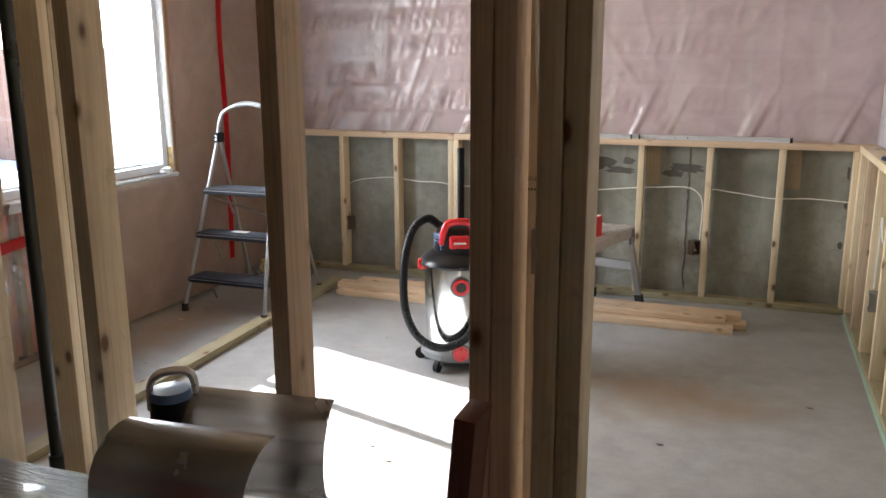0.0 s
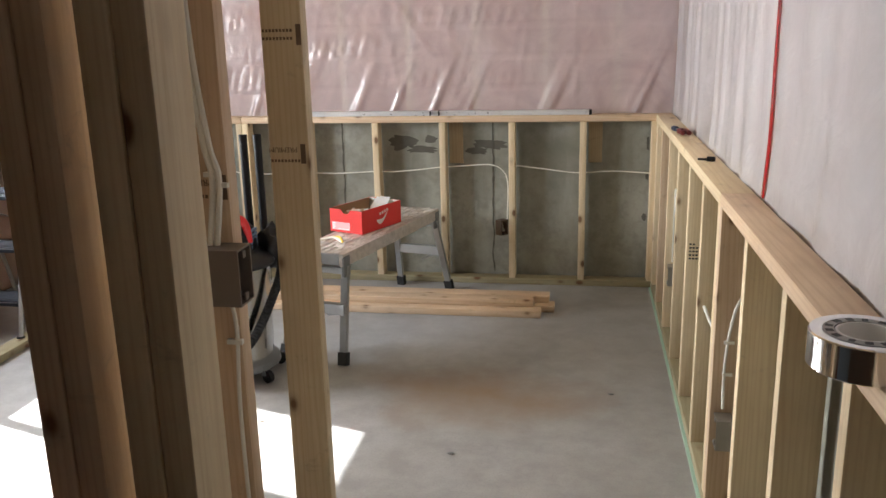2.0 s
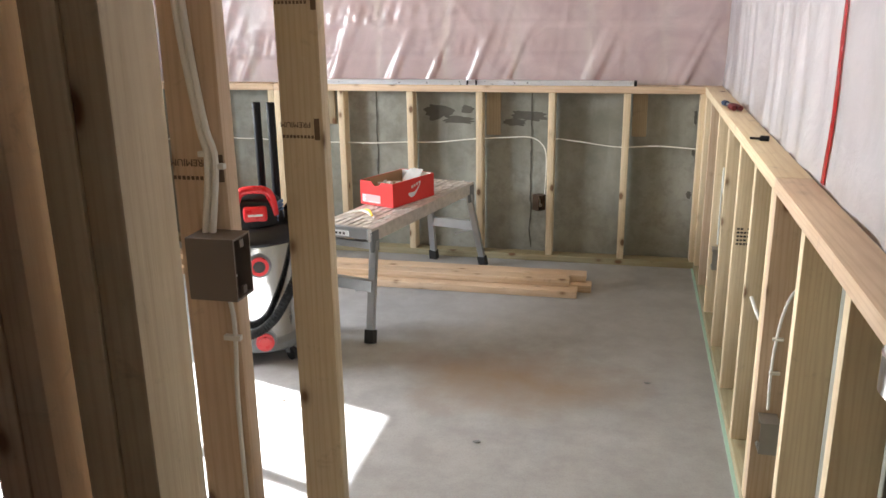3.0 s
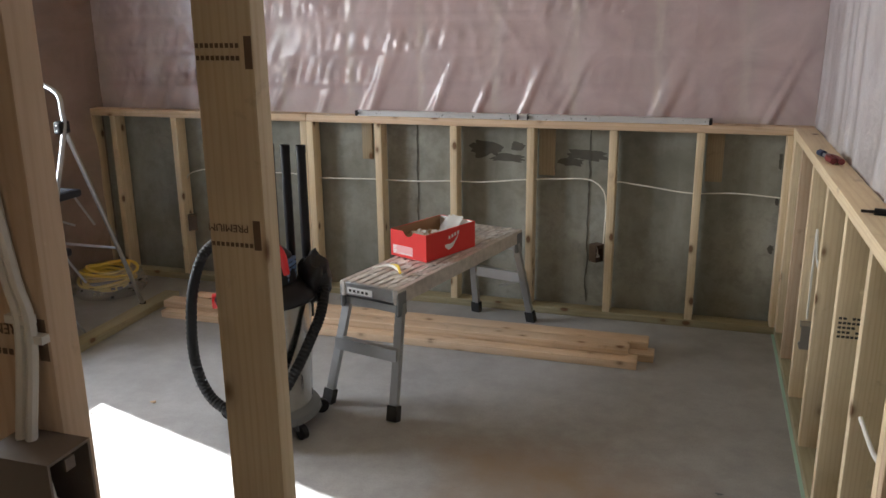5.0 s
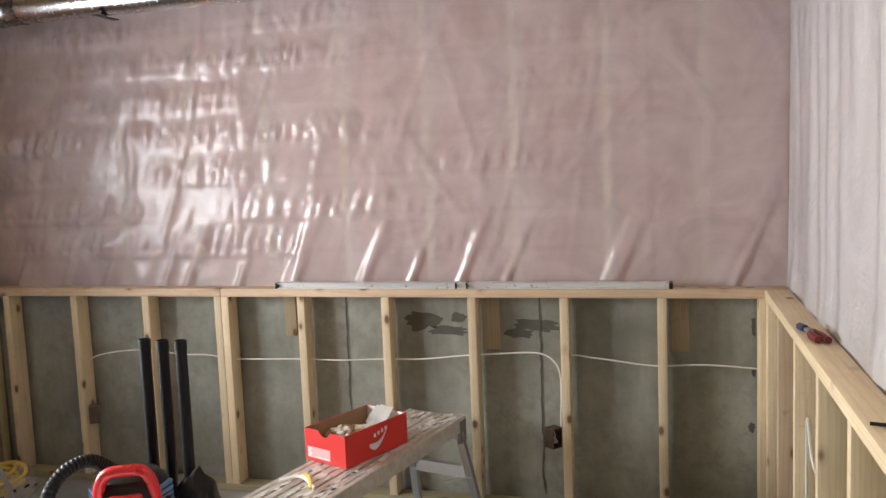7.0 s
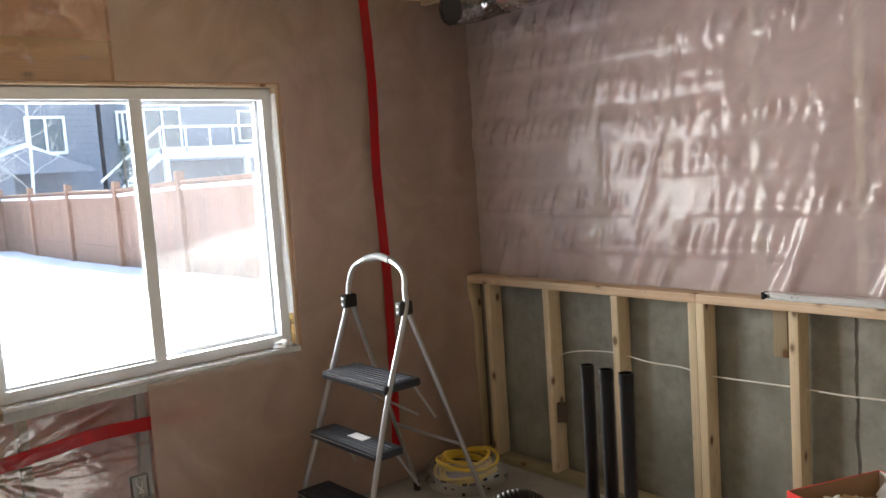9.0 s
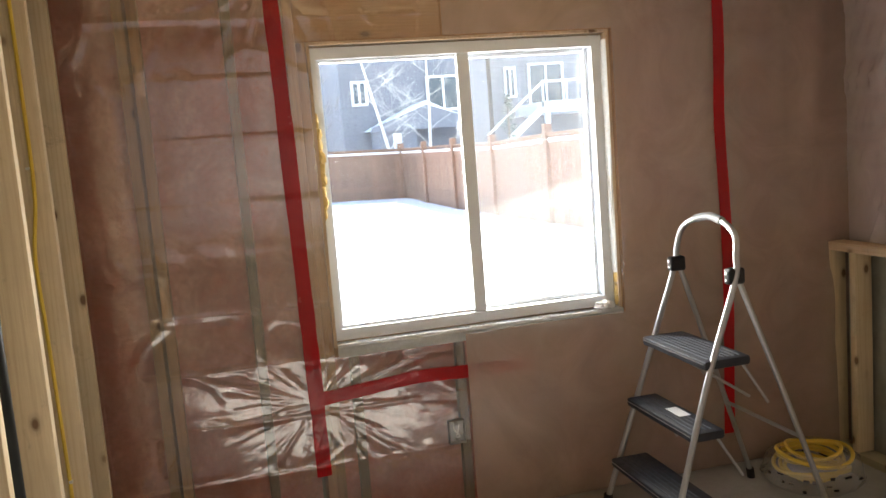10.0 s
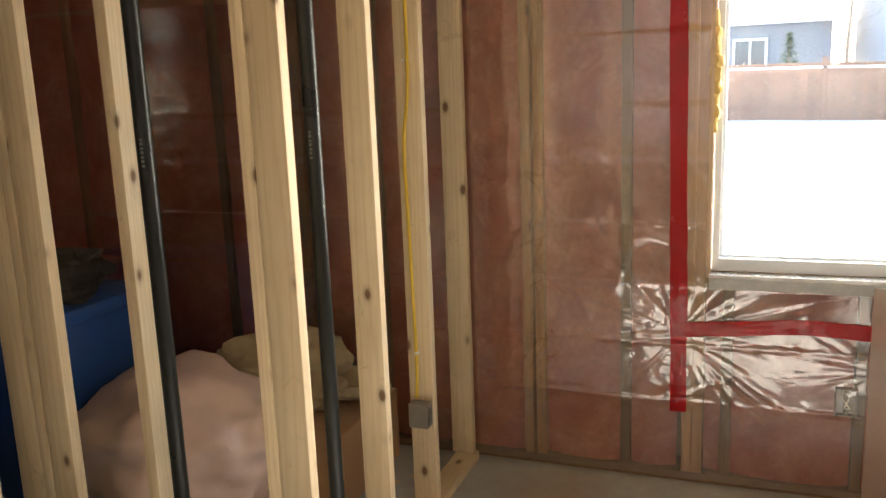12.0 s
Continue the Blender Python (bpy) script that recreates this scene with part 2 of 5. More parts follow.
INK_DARK = plain("dark_stamp_ink", (0.05, 0.045, 0.04), 0.8, vary=0.3, scale=60)
ALU = plain("brushed_aluminium", (0.44, 0.45, 0.46), 0.36, 0.9, vary=0.1, scale=30)
ALU_WORN = plain("paint_splashed_aluminium", (0.60, 0.56, 0.52), 0.5, 0.45, vary=0.4, scale=34, bumpy=0.3)
GAP = plain("dark_slot", (0.05, 0.045, 0.045), 0.8)
SPLASH = plain("dried_white_plaster", (0.75, 0.72, 0.68), 0.85, vary=0.15, bumpy=0.5)
STEEL = plain("stainless_steel", (0.74, 0.74, 0.73), 0.16, 1.0, vary=0.05, scale=12)
GALV = plain("galvanised_sheet", (0.50, 0.48, 0.46), 0.22, 1.0, vary=0.05, scale=3)
DUCT = plain("galvanised_duct", (0.68, 0.68, 0.68), 0.22, 1.0, vary=0.18, scale=16)
BLACK = plain("black_plastic", (0.010, 0.010, 0.012), 0.38, vary=0.25, spec=0.3)
BLACK_HOSE = plain("black_hose", (0.010, 0.010, 0.011), 0.55, vary=0.25, spec=0.25)
ABS = plain("black_abs_pipe", (0.012, 0.014, 0.014), 0.33, vary=0.1, scale=1.5, spec=0.3)
RUBBER = plain("black_rubber", (0.02, 0.02, 0.02), 0.75)
RED_PL = plain("red_plastic", (0.65, 0.02, 0.025), 0.32, vary=0.08)
BLUE_PL = plain("slate_blue_plastic", (0.14, 0.24, 0.42), 0.4, vary=0.1)
GREY_PL = plain("grey_plastic", (0.17, 0.18, 0.19), 0.45, vary=0.12)
BOX_GREY = plain("grey_box_metal", (0.34, 0.32, 0.29), 0.45, 0.6, vary=0.15, scale=25)
BOX_BROWN = plain("rusty_box_metal", (0.11, 0.075, 0.05), 0.5, 0.3, vary=0.25, scale=30)
LEVEL_ALU = plain("bright_level_rail", (0.82, 0.83, 0.84), 0.34, 0.55, vary=0.06)
DARK_RED = plain("dull_red_grip", (0.15, 0.018, 0.018), 0.5, vary=0.2)
NAVY = plain("navy_grip", (0.03, 0.045, 0.09), 0.5, vary=0.2)
BOX_TAUPE = plain("taupe_plastic_box", (0.19, 0.155, 0.13), 0.55, vary=0.1)
CABLE_W = plain("white_cable", (0.78, 0.76, 0.70), 0.5, vary=0.06)
CABLE_Y = plain("yellow_cable", (0.74, 0.52, 0.06), 0.45, vary=0.1)
STEP = plain("dark_slate_tread", (0.014, 0.017, 0.025), 0.6, vary=0.2)
STEP_PALE = plain("grey_rib", (0.04, 0.047, 0.062), 0.6, vary=0.15)
FOIL = plain("aluminium_foil_tape", (0.82, 0.82, 0.82), 0.12, 1.0, vary=0.05)
BLUE_TOTE = plain("blue_tote", (0.025, 0.10, 0.36), 0.45, vary=0.12)
CLOTH = plain("camouflage_cloth", (0.36, 0.29, 0.19), 0.95, vary=0.55, scale=8, bumpy=0.6, bscale=25)
SACK = plain("pale_insulation_bag", (0.74, 0.58, 0.53), 0.45, vary=0.14, scale=7, bumpy=0.9, bscale=9)
SNOW = plain("snow", (0.84, 0.86, 0.89), 0.75, vary=0.03, scale=2, bumpy=0.25, bscale=3)
CEDAR = lumber_mat("cedar_fence", (0.27, 0.145, 0.095), (0.19, 0.10, 0.065))
SIDING = plain("slate_siding", (0.20, 0.205, 0.235), 0.7, vary=0.08)
SIDING_B = plain("pale_siding", (0.19, 0.20, 0.23), 0.7, vary=0.06)
TRIM_W = plain("white_trim", (0.75, 0.75, 0.75), 0.5, vary=0.04)
DARK_PANE = plain("dark_far_glass", (0.05, 0.07, 0.1), 0.08)
BARK = plain("grey_bark", (0.20, 0.16, 0.13), 0.9, vary=0.3, scale=20)
BIRCH = plain("pale_bark", (0.62, 0.59, 0.56), 0.85, vary=0.25, scale=14)
NEEDLE = plain("spruce_needles", (0.04, 0.085, 0.045), 0.9, vary=0.35, scale=10)
GREEN_GASKET = plain("green_sill_gasket", (0.42, 0.62, 0.52), 0.7, vary=0.08)


def wrap_mat():
    m, nt, p = mat("stretch_wrap")
    v = coords(nt, (1, 9, 1), per_object=False)
    n = noise_tex(nt, v, 12, 5, 0.6, 1.0)
    # pale bluish streaks in the base colour imitate the wrap's shiny reflections
    nt.links.new(mix(nt, n, (0.10, 0.15, 0.23), (0.55, 0.66, 0.76)), p.inputs["Base Color"])
    p.inputs["Roughness"].default_value = 0.12
    p.inputs["Coat Weight"].default_value = 1.0
    bump(nt, p, n, 0.8, 0.01)
    return m


def bag_mat():
    m, nt, p = mat("clear_bag")
    p.inputs["Base Color"].default_value = (0.8, 0.8, 0.76, 1)
    p.inputs["Roughness"].default_value = 0.12
    tr = nt.nodes.new("ShaderNodeBsdfTransparent")
    ms = node(nt, "ShaderNodeMixShader", Fac=0.3)
    nt.links.new(tr.outputs[0], ms.inputs[1])
    nt.links.new(p.outputs[0], ms.inputs[2])
    nt.links.new(ms.outputs[0], nt.nodes["Material Output"].inputs["Surface"])
    return m


WRAP, BAG = wrap_mat(), bag_mat()


# ---- building helpers ----
def world_of(ob):
    return ob.matrix_basis if ob.parent is None else world_of(ob.parent) @ ob.matrix_parent_inverse @ ob.matrix_basis


def mesh_of(name, bm, material, smooth=False):
    me = bpy.data.meshes.new(name)
    bm.normal_update()
    bm.to_mesh(me)
    bm.free()
    me.materials.append(material)
    if smooth:
        me.polygons.foreach_set("use_smooth", [True] * len(me.polygons))
        me.set_sharp_from_angle(angle=radians(38))
    return me


def adopt(ob, parent):
    ob.parent = parent
    ob.matrix_parent_inverse = world_of(parent).inverted()
    return ob


def part(name, bm, material, parent=None, label="", smooth=False):
    """A bmesh in world metres as one mesh object under its thing."""
    ob = new(name, mesh_of(name, bm, material, smooth))
    if parent:
        adopt(ob, parent)
    return tagged(ob, label)


def thing(name, loc, label, category, group="", kind=""):
    ob = new(name)
    ob.location = loc
    ob.empty_display_size = 0.1
    return tagged(ob, label, category, group, kind)


def solo(name, bm, material, label, category, kind="", group="", smooth=False):
    return tagged(part(name, bm, material, None, "", smooth), label, category, group, kind)


def box(bm, x0, x1, y0, y1, z0, z1, m=None):
    vs = [bm.verts.new((m @ Vector(c)) if m else c) for c in
          ((x0, y0, z0), (x1, y0, z0), (x1, y1, z0), (x0, y1, z0), (x0, y0, z1), (x1, y0, z1), (x1, y1, z1), (x0, y1, z1))]
    for f in ((3, 2, 1, 0), (4, 5, 6, 7), (0, 1, 5, 4), (1, 2, 6, 5), (2, 3, 7, 6), (3, 0, 4, 7)):
        bm.faces.new([vs[i] for i in f])
    return bm


def rbox(x0, x1, y0, y1, z0, z1, r=0.004, seg=2, m=None):
    bm = box(bmesh.new(), x0, x1, y0, y1, z0, z1, m)
    bmesh.ops.bevel(bm, geom=bm.edges[:], offset=r, segments=seg, affect="EDGES", profile=0.5)
    return bm


def rings(bm, loops, close=True, caps=(True, True)):
    """Skin a list of vertex loops."""
    vl = [[bm.verts.new(p) for p in lp] for lp in loops]
    n = len(vl[0])
    for a, b in zip(vl, vl[1:]):
        for i in range(n if close else n - 1):
            j = (i + 1) % n
            bm.faces.new((a[i], a[j], b[j], b[i]))
    if caps[0]:
        bm.faces.new(vl[0][::-1])
    if caps[1]:
        bm.faces.new(vl[-1])
    return bm


def lathe(profile, centre=(0, 0, 0), seg=32, bm=None, m=None, caps=(True, True)):
    bm = bm or bmesh.new()
    c = Vector(centre)
    loops = [[(m @ q if m else q) for q in (c + Vector((r * math.cos(a), r * math.sin(a), z)) for a in
             (2 * math.pi * i / seg for i in range(seg)))] for r, z in profile]
    return rings(bm, loops, True, caps)


def smooth_line(pts, steps=8):
    pts = [Vector(p) for p in pts]
    ext = [2 * pts[0] - pts[1], *pts, 2 * pts[-1] - pts[-2]]
    out = []
    for a, b, c, d in zip(ext, ext[1:], ext[2:], ext[3:]):
        for i in range(steps):
            t = i / steps
            out.append(0.5 * (2 * b + (c - a) * t + (2 * a - 5 * b + 4 * c - d) * t * t + (3 * b - a - 3 * c + d) * t ** 3))
    return out + [pts[-1]]


def tube(pts, r, seg=10, bm=None, steps=8, flat=1.0):
    """A round bar or cable through points; r may be a function of 0..1."""
    bm = bm or bmesh.new()
    line = smooth_line(pts, steps) if steps > 1 else [Vector(p) for p in pts]
    loops, side = [], None
    for i, p in enumerate(line):
        d = (line[min(i + 1, len(line) - 1)] - line[max(i - 1, 0)]).normalized()
        if side is None:
            side = d.orthogonal().normalized()
        side = (side - d * side.dot(d)).normalized()
        up = d.cross(side)
        rad = r(i / (len(line) - 1)) if callable(r) else r
        loops.append([p + rad * (math.cos(a) * side + flat * math.sin(a) * up) for a in (2 * math.pi * k / seg for k in range(seg))])
    return rings(bm, loops)


def bar(p0, p1, w, d, bm=None, up=(0, 0, 1), r=0.0):
    """A rectangular bar between two points."""
    bm = bm or bmesh.new()
    p0, p1 = Vector(p0), Vector(p1)
    z = (p1 - p0).normalized()
    x = Vector(up).cross(z)
    x = x.normalized() if x.length > 1e-4 else z.orthogonal().normalized()
    y = z.cross(x)
    rings(bm, [[p + x * sx * w / 2 + y * sy * d / 2 for sx, sy in ((-1, -1), (1, -1), (1, 1), (-1, 1))] for p in (p0, p1)])
    return bm


LUMBER = {}


def lumber(name, parent, x0, x1, y0, y1, z0, z1, material=None, label="", lean=None):
    """A sawn board with eased edges, the grain along its length; alike sizes share a mesh."""
    material = material or PINE
    size = (x1 - x0, y1 - y0, z1 - z0)
    axis = size.index(max(size))
    a, b, L = (size[1], size[2], size[0]) if axis == 0 else (size[2], size[0], size[1]) if axis == 1 else (size[0], size[1], size[2])
    key = (round(a, 4), round(b, 4), round(L, 4), material.name)
    if key not in LUMBER:
        LUMBER[key] = mesh_of(name, rbox(-a / 2, a / 2, -b / 2, b / 2, -L / 2, L / 2, 0.0035, 2), material, True)
    ob = new(name, LUMBER[key])
    turn = (Matrix(((0, 0, 1), (1, 0, 0), (0, 1, 0))), Matrix(((0, 1, 0), (0, 0, 1), (1, 0, 0))), Matrix.Identity(3))[axis].to_4x4()
    ob.matrix_basis = Matrix.Translation(((x0 + x1) / 2, (y0 + y1) / 2, (z0 + z1) / 2)) @ (lean or Matrix.Identity(4)) @ turn
    if parent:
        adopt(ob, parent)
    return tagged(ob, label)


def nz(x, y, z=0.0):
    return noise.noise(Vector((x, y, z)))


def ridge(v, sharp=6.0):
    t = max(0.0, 1 - abs(v) * sharp)
    return t * t * (3 - 2 * t)


def sheet(name, place, us, vs, disp, material, hole=None):
    """A crinkled film over a plane: place(u, v, out) gives the point, disp(u, v) how far it stands out."""
    verts = [place(u, v, disp(u, v)) for v in vs for u in us]
    n = len(us)
    faces = []
    for j in range(len(vs) - 1):
        for i in range(n - 1):
            u, v = (us[i] + us[i + 1]) / 2, (vs[j] + vs[j + 1]) / 2
            if hole and hole[0] < u < hole[1] and hole[2] < v < hole[3]:
                continue
            k = j * n + i
            faces.append((k, k + 1, k + n + 1, k + n))
    me = bpy.data.meshes.new(name)
    me.from_pydata([tuple(p) for p in verts], [], faces)
    me.materials.append(material)
    me.polygons.foreach_set("use_smooth", [True] * len(me.polygons))
    return new(name, me)


def spread(a, b, step, *fixed):
    """Values from a to b about step apart that include the fixed ones."""
    keys = sorted({a, b, *[f for f in fixed if a < f < b]})
    out = []
    for p, q in zip(keys, keys[1:]):
        n = max(1, round((q - p) / step))
        out += [p + (q - p) * i / n for i in range(n)]
    return out + [b]


def text(name, body, parent, size, material, m):
    cu = bpy.data.curves.new(name, "FONT")
    cu.body, cu.size, cu.align_x, cu.align_y = body, size, "CENTER", "CENTER"
    cu.extrude = 0.0003
    cu.materials.append(material)
    ob = new(name, cu)
    ob.matrix_basis = m
    return adopt(ob, parent) if parent else ob


# ---- structure ----
XW, XE, YN, YS = -3.125, 0.885, 6.53, -1.6
TOP = 2.44
solo("floor", box(bmesh.new(), -3.30, 1.10, YS - 0.15, 6.72, -0.12, 0.0), FLOOR_M,
     "smooth grey concrete slab with brown dust and stains", "floor", "structure")

bm = box(bmesh.new(), -3.45, 1.10, YS - 0.15, 6.72, TOP + 0.24, TOP + 0.27)
for i in range(21):
    y = YS + 0.1 + 0.406 * i
    box(bm, -3.27, 1.0, y, y + 0.038, TOP, TOP + 0.24)
solo("ceiling", bm, PINE, "open ceiling of wooden joists under board subfloor", "ceiling", "structure")

# north wall: low concrete, framing, batts and film above
wall_n = thing("wall_north", (-1.1, 6.6, 0), "low concrete foundation with pink insulated framing above under milky film", "wall", kind="structure")
part("foundation", box(bmesh.new(), -3.27, 1.10, 6.512, 6.72, 0, 0.985), CONCRETE, wall_n, "rough grey green poured concrete")
part("sheathing", box(bmesh.new(), -3.27, 1.10, 6.69, 6.72, 0.985, TOP + 0.24), SHEATH, wall_n)
for i in range(11):
    x = -3.1 + 0.4064 * i
    lumber("stud", wall_n, x - 0.019, x + 0.019, 6.55, 6.69, 1.03, TOP)
for z0, z1 in ((0.985, 1.023), (TOP, TOP + 0.038)):
    lumber("plate", wall_n, -3.13, 1.0, 6.55, 6.69, z0, z1)


def batt(parent, axis, a0, a1, z0, z1, base, out):
    """A fluffy batt that bulges between two studs. axis 'x': along x, facing -y; 'y': along y, facing +x; 'e': along y, facing -x."""
    us, vs = spread(a0, a1, 0.06), spread(z0, z1, 0.09)
    seed = a0 * 7.3
    bm = bmesh.new()
    grid = []
    for v in vs:
        row = []
        for u in us:
            su, sv = (u - a0) / (a1 - a0), (v - z0) / (z1 - z0)
            bulge = 0.022 * (1 - (2 * su - 1) ** 4) + 0.014 * nz(u * 6, v * 5, seed)
            d = base + bulge
            row.append(bm.verts.new((u, out - d, v) if axis == "x" else (out + d, u, v) if axis == "y" else (out - d, u, v)))
        grid.append(row)
    for r0, r1 in zip(grid, grid[1:]):
        for i in range(len(us) - 1):
            q = (r0[i], r0[i + 1], r1[i + 1], r1[i])
            bm.faces.new(q if axis == "x" else q[::-1] if axis == "e" else q)
    bmesh.ops.solidify(bm, geom=bm.faces[:], thickness=0.03)
    return part("insulation_batt", bm, PINK, parent, smooth=True)


for i in range(10):
    x = -3.1 + 0.4064 * i
    batt(wall_n, "x", x + 0.021, x + 0.385, 1.03, TOP - 0.005, 0.0, 6.578)


def film_north(u, v):
    s = ((u + 3.1) / 0.4064) % 1
    d = 0.008 + 0.005 * nz(u * 1.3, v * 0.9, 3) + 0.004 * (1 - (2 * s - 1) ** 2)
    left = min(1.3, max(0.1, (0.5 - u) / 1.7))
    for k in range(8):
        zk = 1.165 + 0.178 * k + 0.008 * nz(u * 0.8, k * 2.2)
        w = v - zk
        on = max(0, 0.5 + 1.3 * nz(u * 1.4, k * 3.1, 8)) * left
        d += 0.005 * (0.6 + on) * max(0, 1 - abs(w) * 80)
        # short leaning pleats that hang from each fold
        hang = max(0, 1 - abs(w - 0.05 - 0.03 * nz(u * 5, k, 2)) * (12 + 6 * nz(u * 9, k * 2.0)))
        d += 0.019 * on * hang * ridge(nz((u - 0.3 * w) * 17, k * 4.7, 17), 3.4)
        d += 0.011 * on * hang * ridge(nz((u + 0.5 * w) * 26, w * 8 + k * 7.1, 27), 3.0)
    # drag folds that lean up from the low wall
    low = max(0, 1 - (v - 1.0) / (0.42 + 0.25 * nz(u * 2.2, 0, 33)))
    d += 0.022 * low * ridge(nz((u - 0.45 * (v - 1)) * 4.6, 0.4, 11), 9)
    d += 0.004 * ridge(nz((u - 0.25 * v) * 2.6, v * 0.5, 21), 14) * (0.4 + left)
    # long slanting pulls towards the corner
    right = min(1.0, max(0.0, (u + 1.3) / 0.8))
    d += 0.006 * right * ridge(nz((u - 0.75 * v) * 2.7, (v + 0.4 * u) * 0.5, 23), 10) * max(0.0, 0.5 + nz(u * 1.9, v * 2.1, 25))
    d += 0.006 * (0.3 + right) * ridge(nz((u + 0.35 * v) * 3.3, (v - 0.3 * u) * 0.7, 29), 9) * max(0.0, 0.4 + nz(u * 2.3, v * 1.7, 31))
    # long upright crease where the sheet was folded in its roll
    for uf in (-1.62, 0.32):
        d += 0.004 * max(0, 1 - abs(u - uf - 0.01 * nz(v * 2, uf)) * 70)
    return d + 0.0012 * nz(u * 18, v * 14, 5)


us, vs = spread(XW, XE, 0.016), spread(0.99, TOP + 0.02, 0.016)
adopt(tagged(sheet("vapour_barrier", lambda u, v, d: (u, YN - max(0, d), v), us, vs, film_north, FILM_N), "milky plastic film, creased and shiny"), wall_n)

# east wall
wall_e = thing("wall_east", (1.0, 2.5, 0), "low concrete foundation with insulated framing above under white film", "wall", kind="structure")
part("foundation", box(bmesh.new(), 0.884, 1.10, YS, 6.512, 0, 0.985), CONCRETE, wall_e)
part("sheathing", box(bmesh.new(), 1.07, 1.10, YS, 6.69, 0.985, TOP + 0.24), SHEATH, wall_e)
for i in range(20):
    y = YS + 0.1 + 0.4064 * i
    lumber("stud", wall_e, 0.92, 1.06, y - 0.019, y + 0.019, 1.03, TOP)
    batt(wall_e, "e", y + 0.021, y + 0.385, 1.03, TOP - 0.005, 0.0, 0.965)


def film_east(u, v):
    d = 0.003 + 0.010 * nz(u * 1.5, v * 0.5, 41) + 0.008 * ridge(nz(u * 5, v * 0.5, 44), 3) + 0.004 * nz(u * 9, v * 2, 47)
    return d + 0.012 * math.exp(-((v - 1.0) / 0.12) ** 2) * (0.5 + nz(u * 4, 0, 49))


adopt(tagged(sheet("vapour_barrier", lambda u, v, d: (XE - max(0, d), -u, v), spread(-(YN - 0.02), -YS, 0.035), spread(0.99, TOP + 0.02, 0.03), film_east, FILM_E),
             "white plastic film with soft vertical folds"), wall_e)

# west wall with the window opening
W0, W1, Z0, Z1 = 4.07, 5.355, 0.81, 2.032
wall_w = thing("wall_west", (-3.25, 2.5, 0), "framed outer wall with pink insulation under clear film", "wall", kind="structure")
bm = bmesh.new()
for y0, y1, z0, z1 in ((YS, W0, -0.1, TOP + 0.24), (W1, 6.72, -0.1, TOP + 0.24), (W0, W1, -0.1, Z0), (W0, W1, Z1, TOP + 0.24)):
    box(bm, -3.32, -3.275, y0, y1, z0, z1)
part("sheathing", bm, SHEATH, wall_w)
WEST = [YS + 0.05, -1.2, -0.8, -0.4, 0.0, 0.4, 0.8, 1.2, 1.6, 2.0, 2.4, 2.76, 3.1, 3.395, 3.445, 3.78]
# darker wood here stands in for the shade on framing behind the film
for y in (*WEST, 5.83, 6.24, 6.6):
    lumber("stud", wall_w, -3.275, -3.141 if abs(y - 3.42) < 0.1 else -3.15, y - 0.019, y + 0.019, 0.038, TOP, AMBER if abs(y - 3.42) < 0.1 else PINE_DIM)
for y in (4.012, 4.05, 5.375, 5.413):
    lumber("stud", wall_w, -3.275, -3.137, y - 0.019, y + 0.019, 0.038, TOP if abs(y - 4.7) > 0.67 else Z1, AMBER)
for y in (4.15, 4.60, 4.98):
    lumber("cripple", wall_w, -3.275, -3.143, y - 0.019, y + 0.019, 0.038, Z0 - 0.04, PINE_DIM)
lumber("rough_sill", wall_w, -3.275, -3.137, W0, W1, Z0 - 0.038, Z0, AMBER)
lumber("header", wall_w, -3.275, -3.137, 4.031, 5.394, Z1, Z1 + 0.16, AMBER)
lumber("plate", wall_w, -3.275, -3.137, YS, 6.69, 0, 0.038, PINE_DIM)
lumber("plate", wall_w, -3.275, -3.137, YS, 6.69, TOP, TOP + 0.038)
ends = [*WEST, 3.993]
for a, b in zip(ends, ends[1:]):
    if b - a < 0.1:
        continue
    batt(wall_w, "y", a + 0.02, b - 0.02, 0.04, TOP - 0.005, 0.0, -3.178)
for a, b in ((5.432, 5.81), (5.85, 6.22), (6.26, 6.58)):
    batt(wall_w, "y", a, b, 0.04, TOP - 0.005, 0.0, -3.178)
for a, b in ((4.072, 4.13), (4.17, 4.58), (4.62, 4.96), (5.0, W1)):
    batt(wall_w, "y", a, b, 0.04, Z0 - 0.045, 0.0, -3.178)
batt(wall_w, "y", W0, 4.68, Z1 + 0.165, TOP - 0.005, 0.0, -3.178)
batt(wall_w, "y", 4.7, W1, Z1 + 0.165, TOP - 0.005, 0.0, -3.178)


def star(u, v, cu, cv, reach, seed=0.0):
    """Sharp pulled ridges that run out from one point."""
    r, a = math.hypot(u - cu, v - cv), math.atan2(v - cv, u - cu)
    ca, sa = math.cos(a), math.sin(a)
    far = math.exp(-((r / (reach * (0.75 + 0.6 * nz(ca * 1.6, sa * 1.6, 65 + seed)))) ** 2))
    bend = 0.35 * nz(r * 6, a, 67)
    # flat facets meeting in creases, and a few sharp pulled ridges
    facets = abs(nz(ca * 4.4 + bend, sa * 4.4, 61 + seed)) + 0.5 * abs(nz(ca * 10.5 + bend * 2, sa * 10.5, 62 + seed))
    pulls = ridge(nz(ca * 6.5 + bend, sa * 6.5, 66 + seed), 6.0)
    return far * (min(r, 0.22) * (0.085 * facets + 0.022 * pulls) + 0.0028 * abs(nz(u * 13, v * 13, 63)) + 0.0006 * nz(u * 38, v * 38, 64))


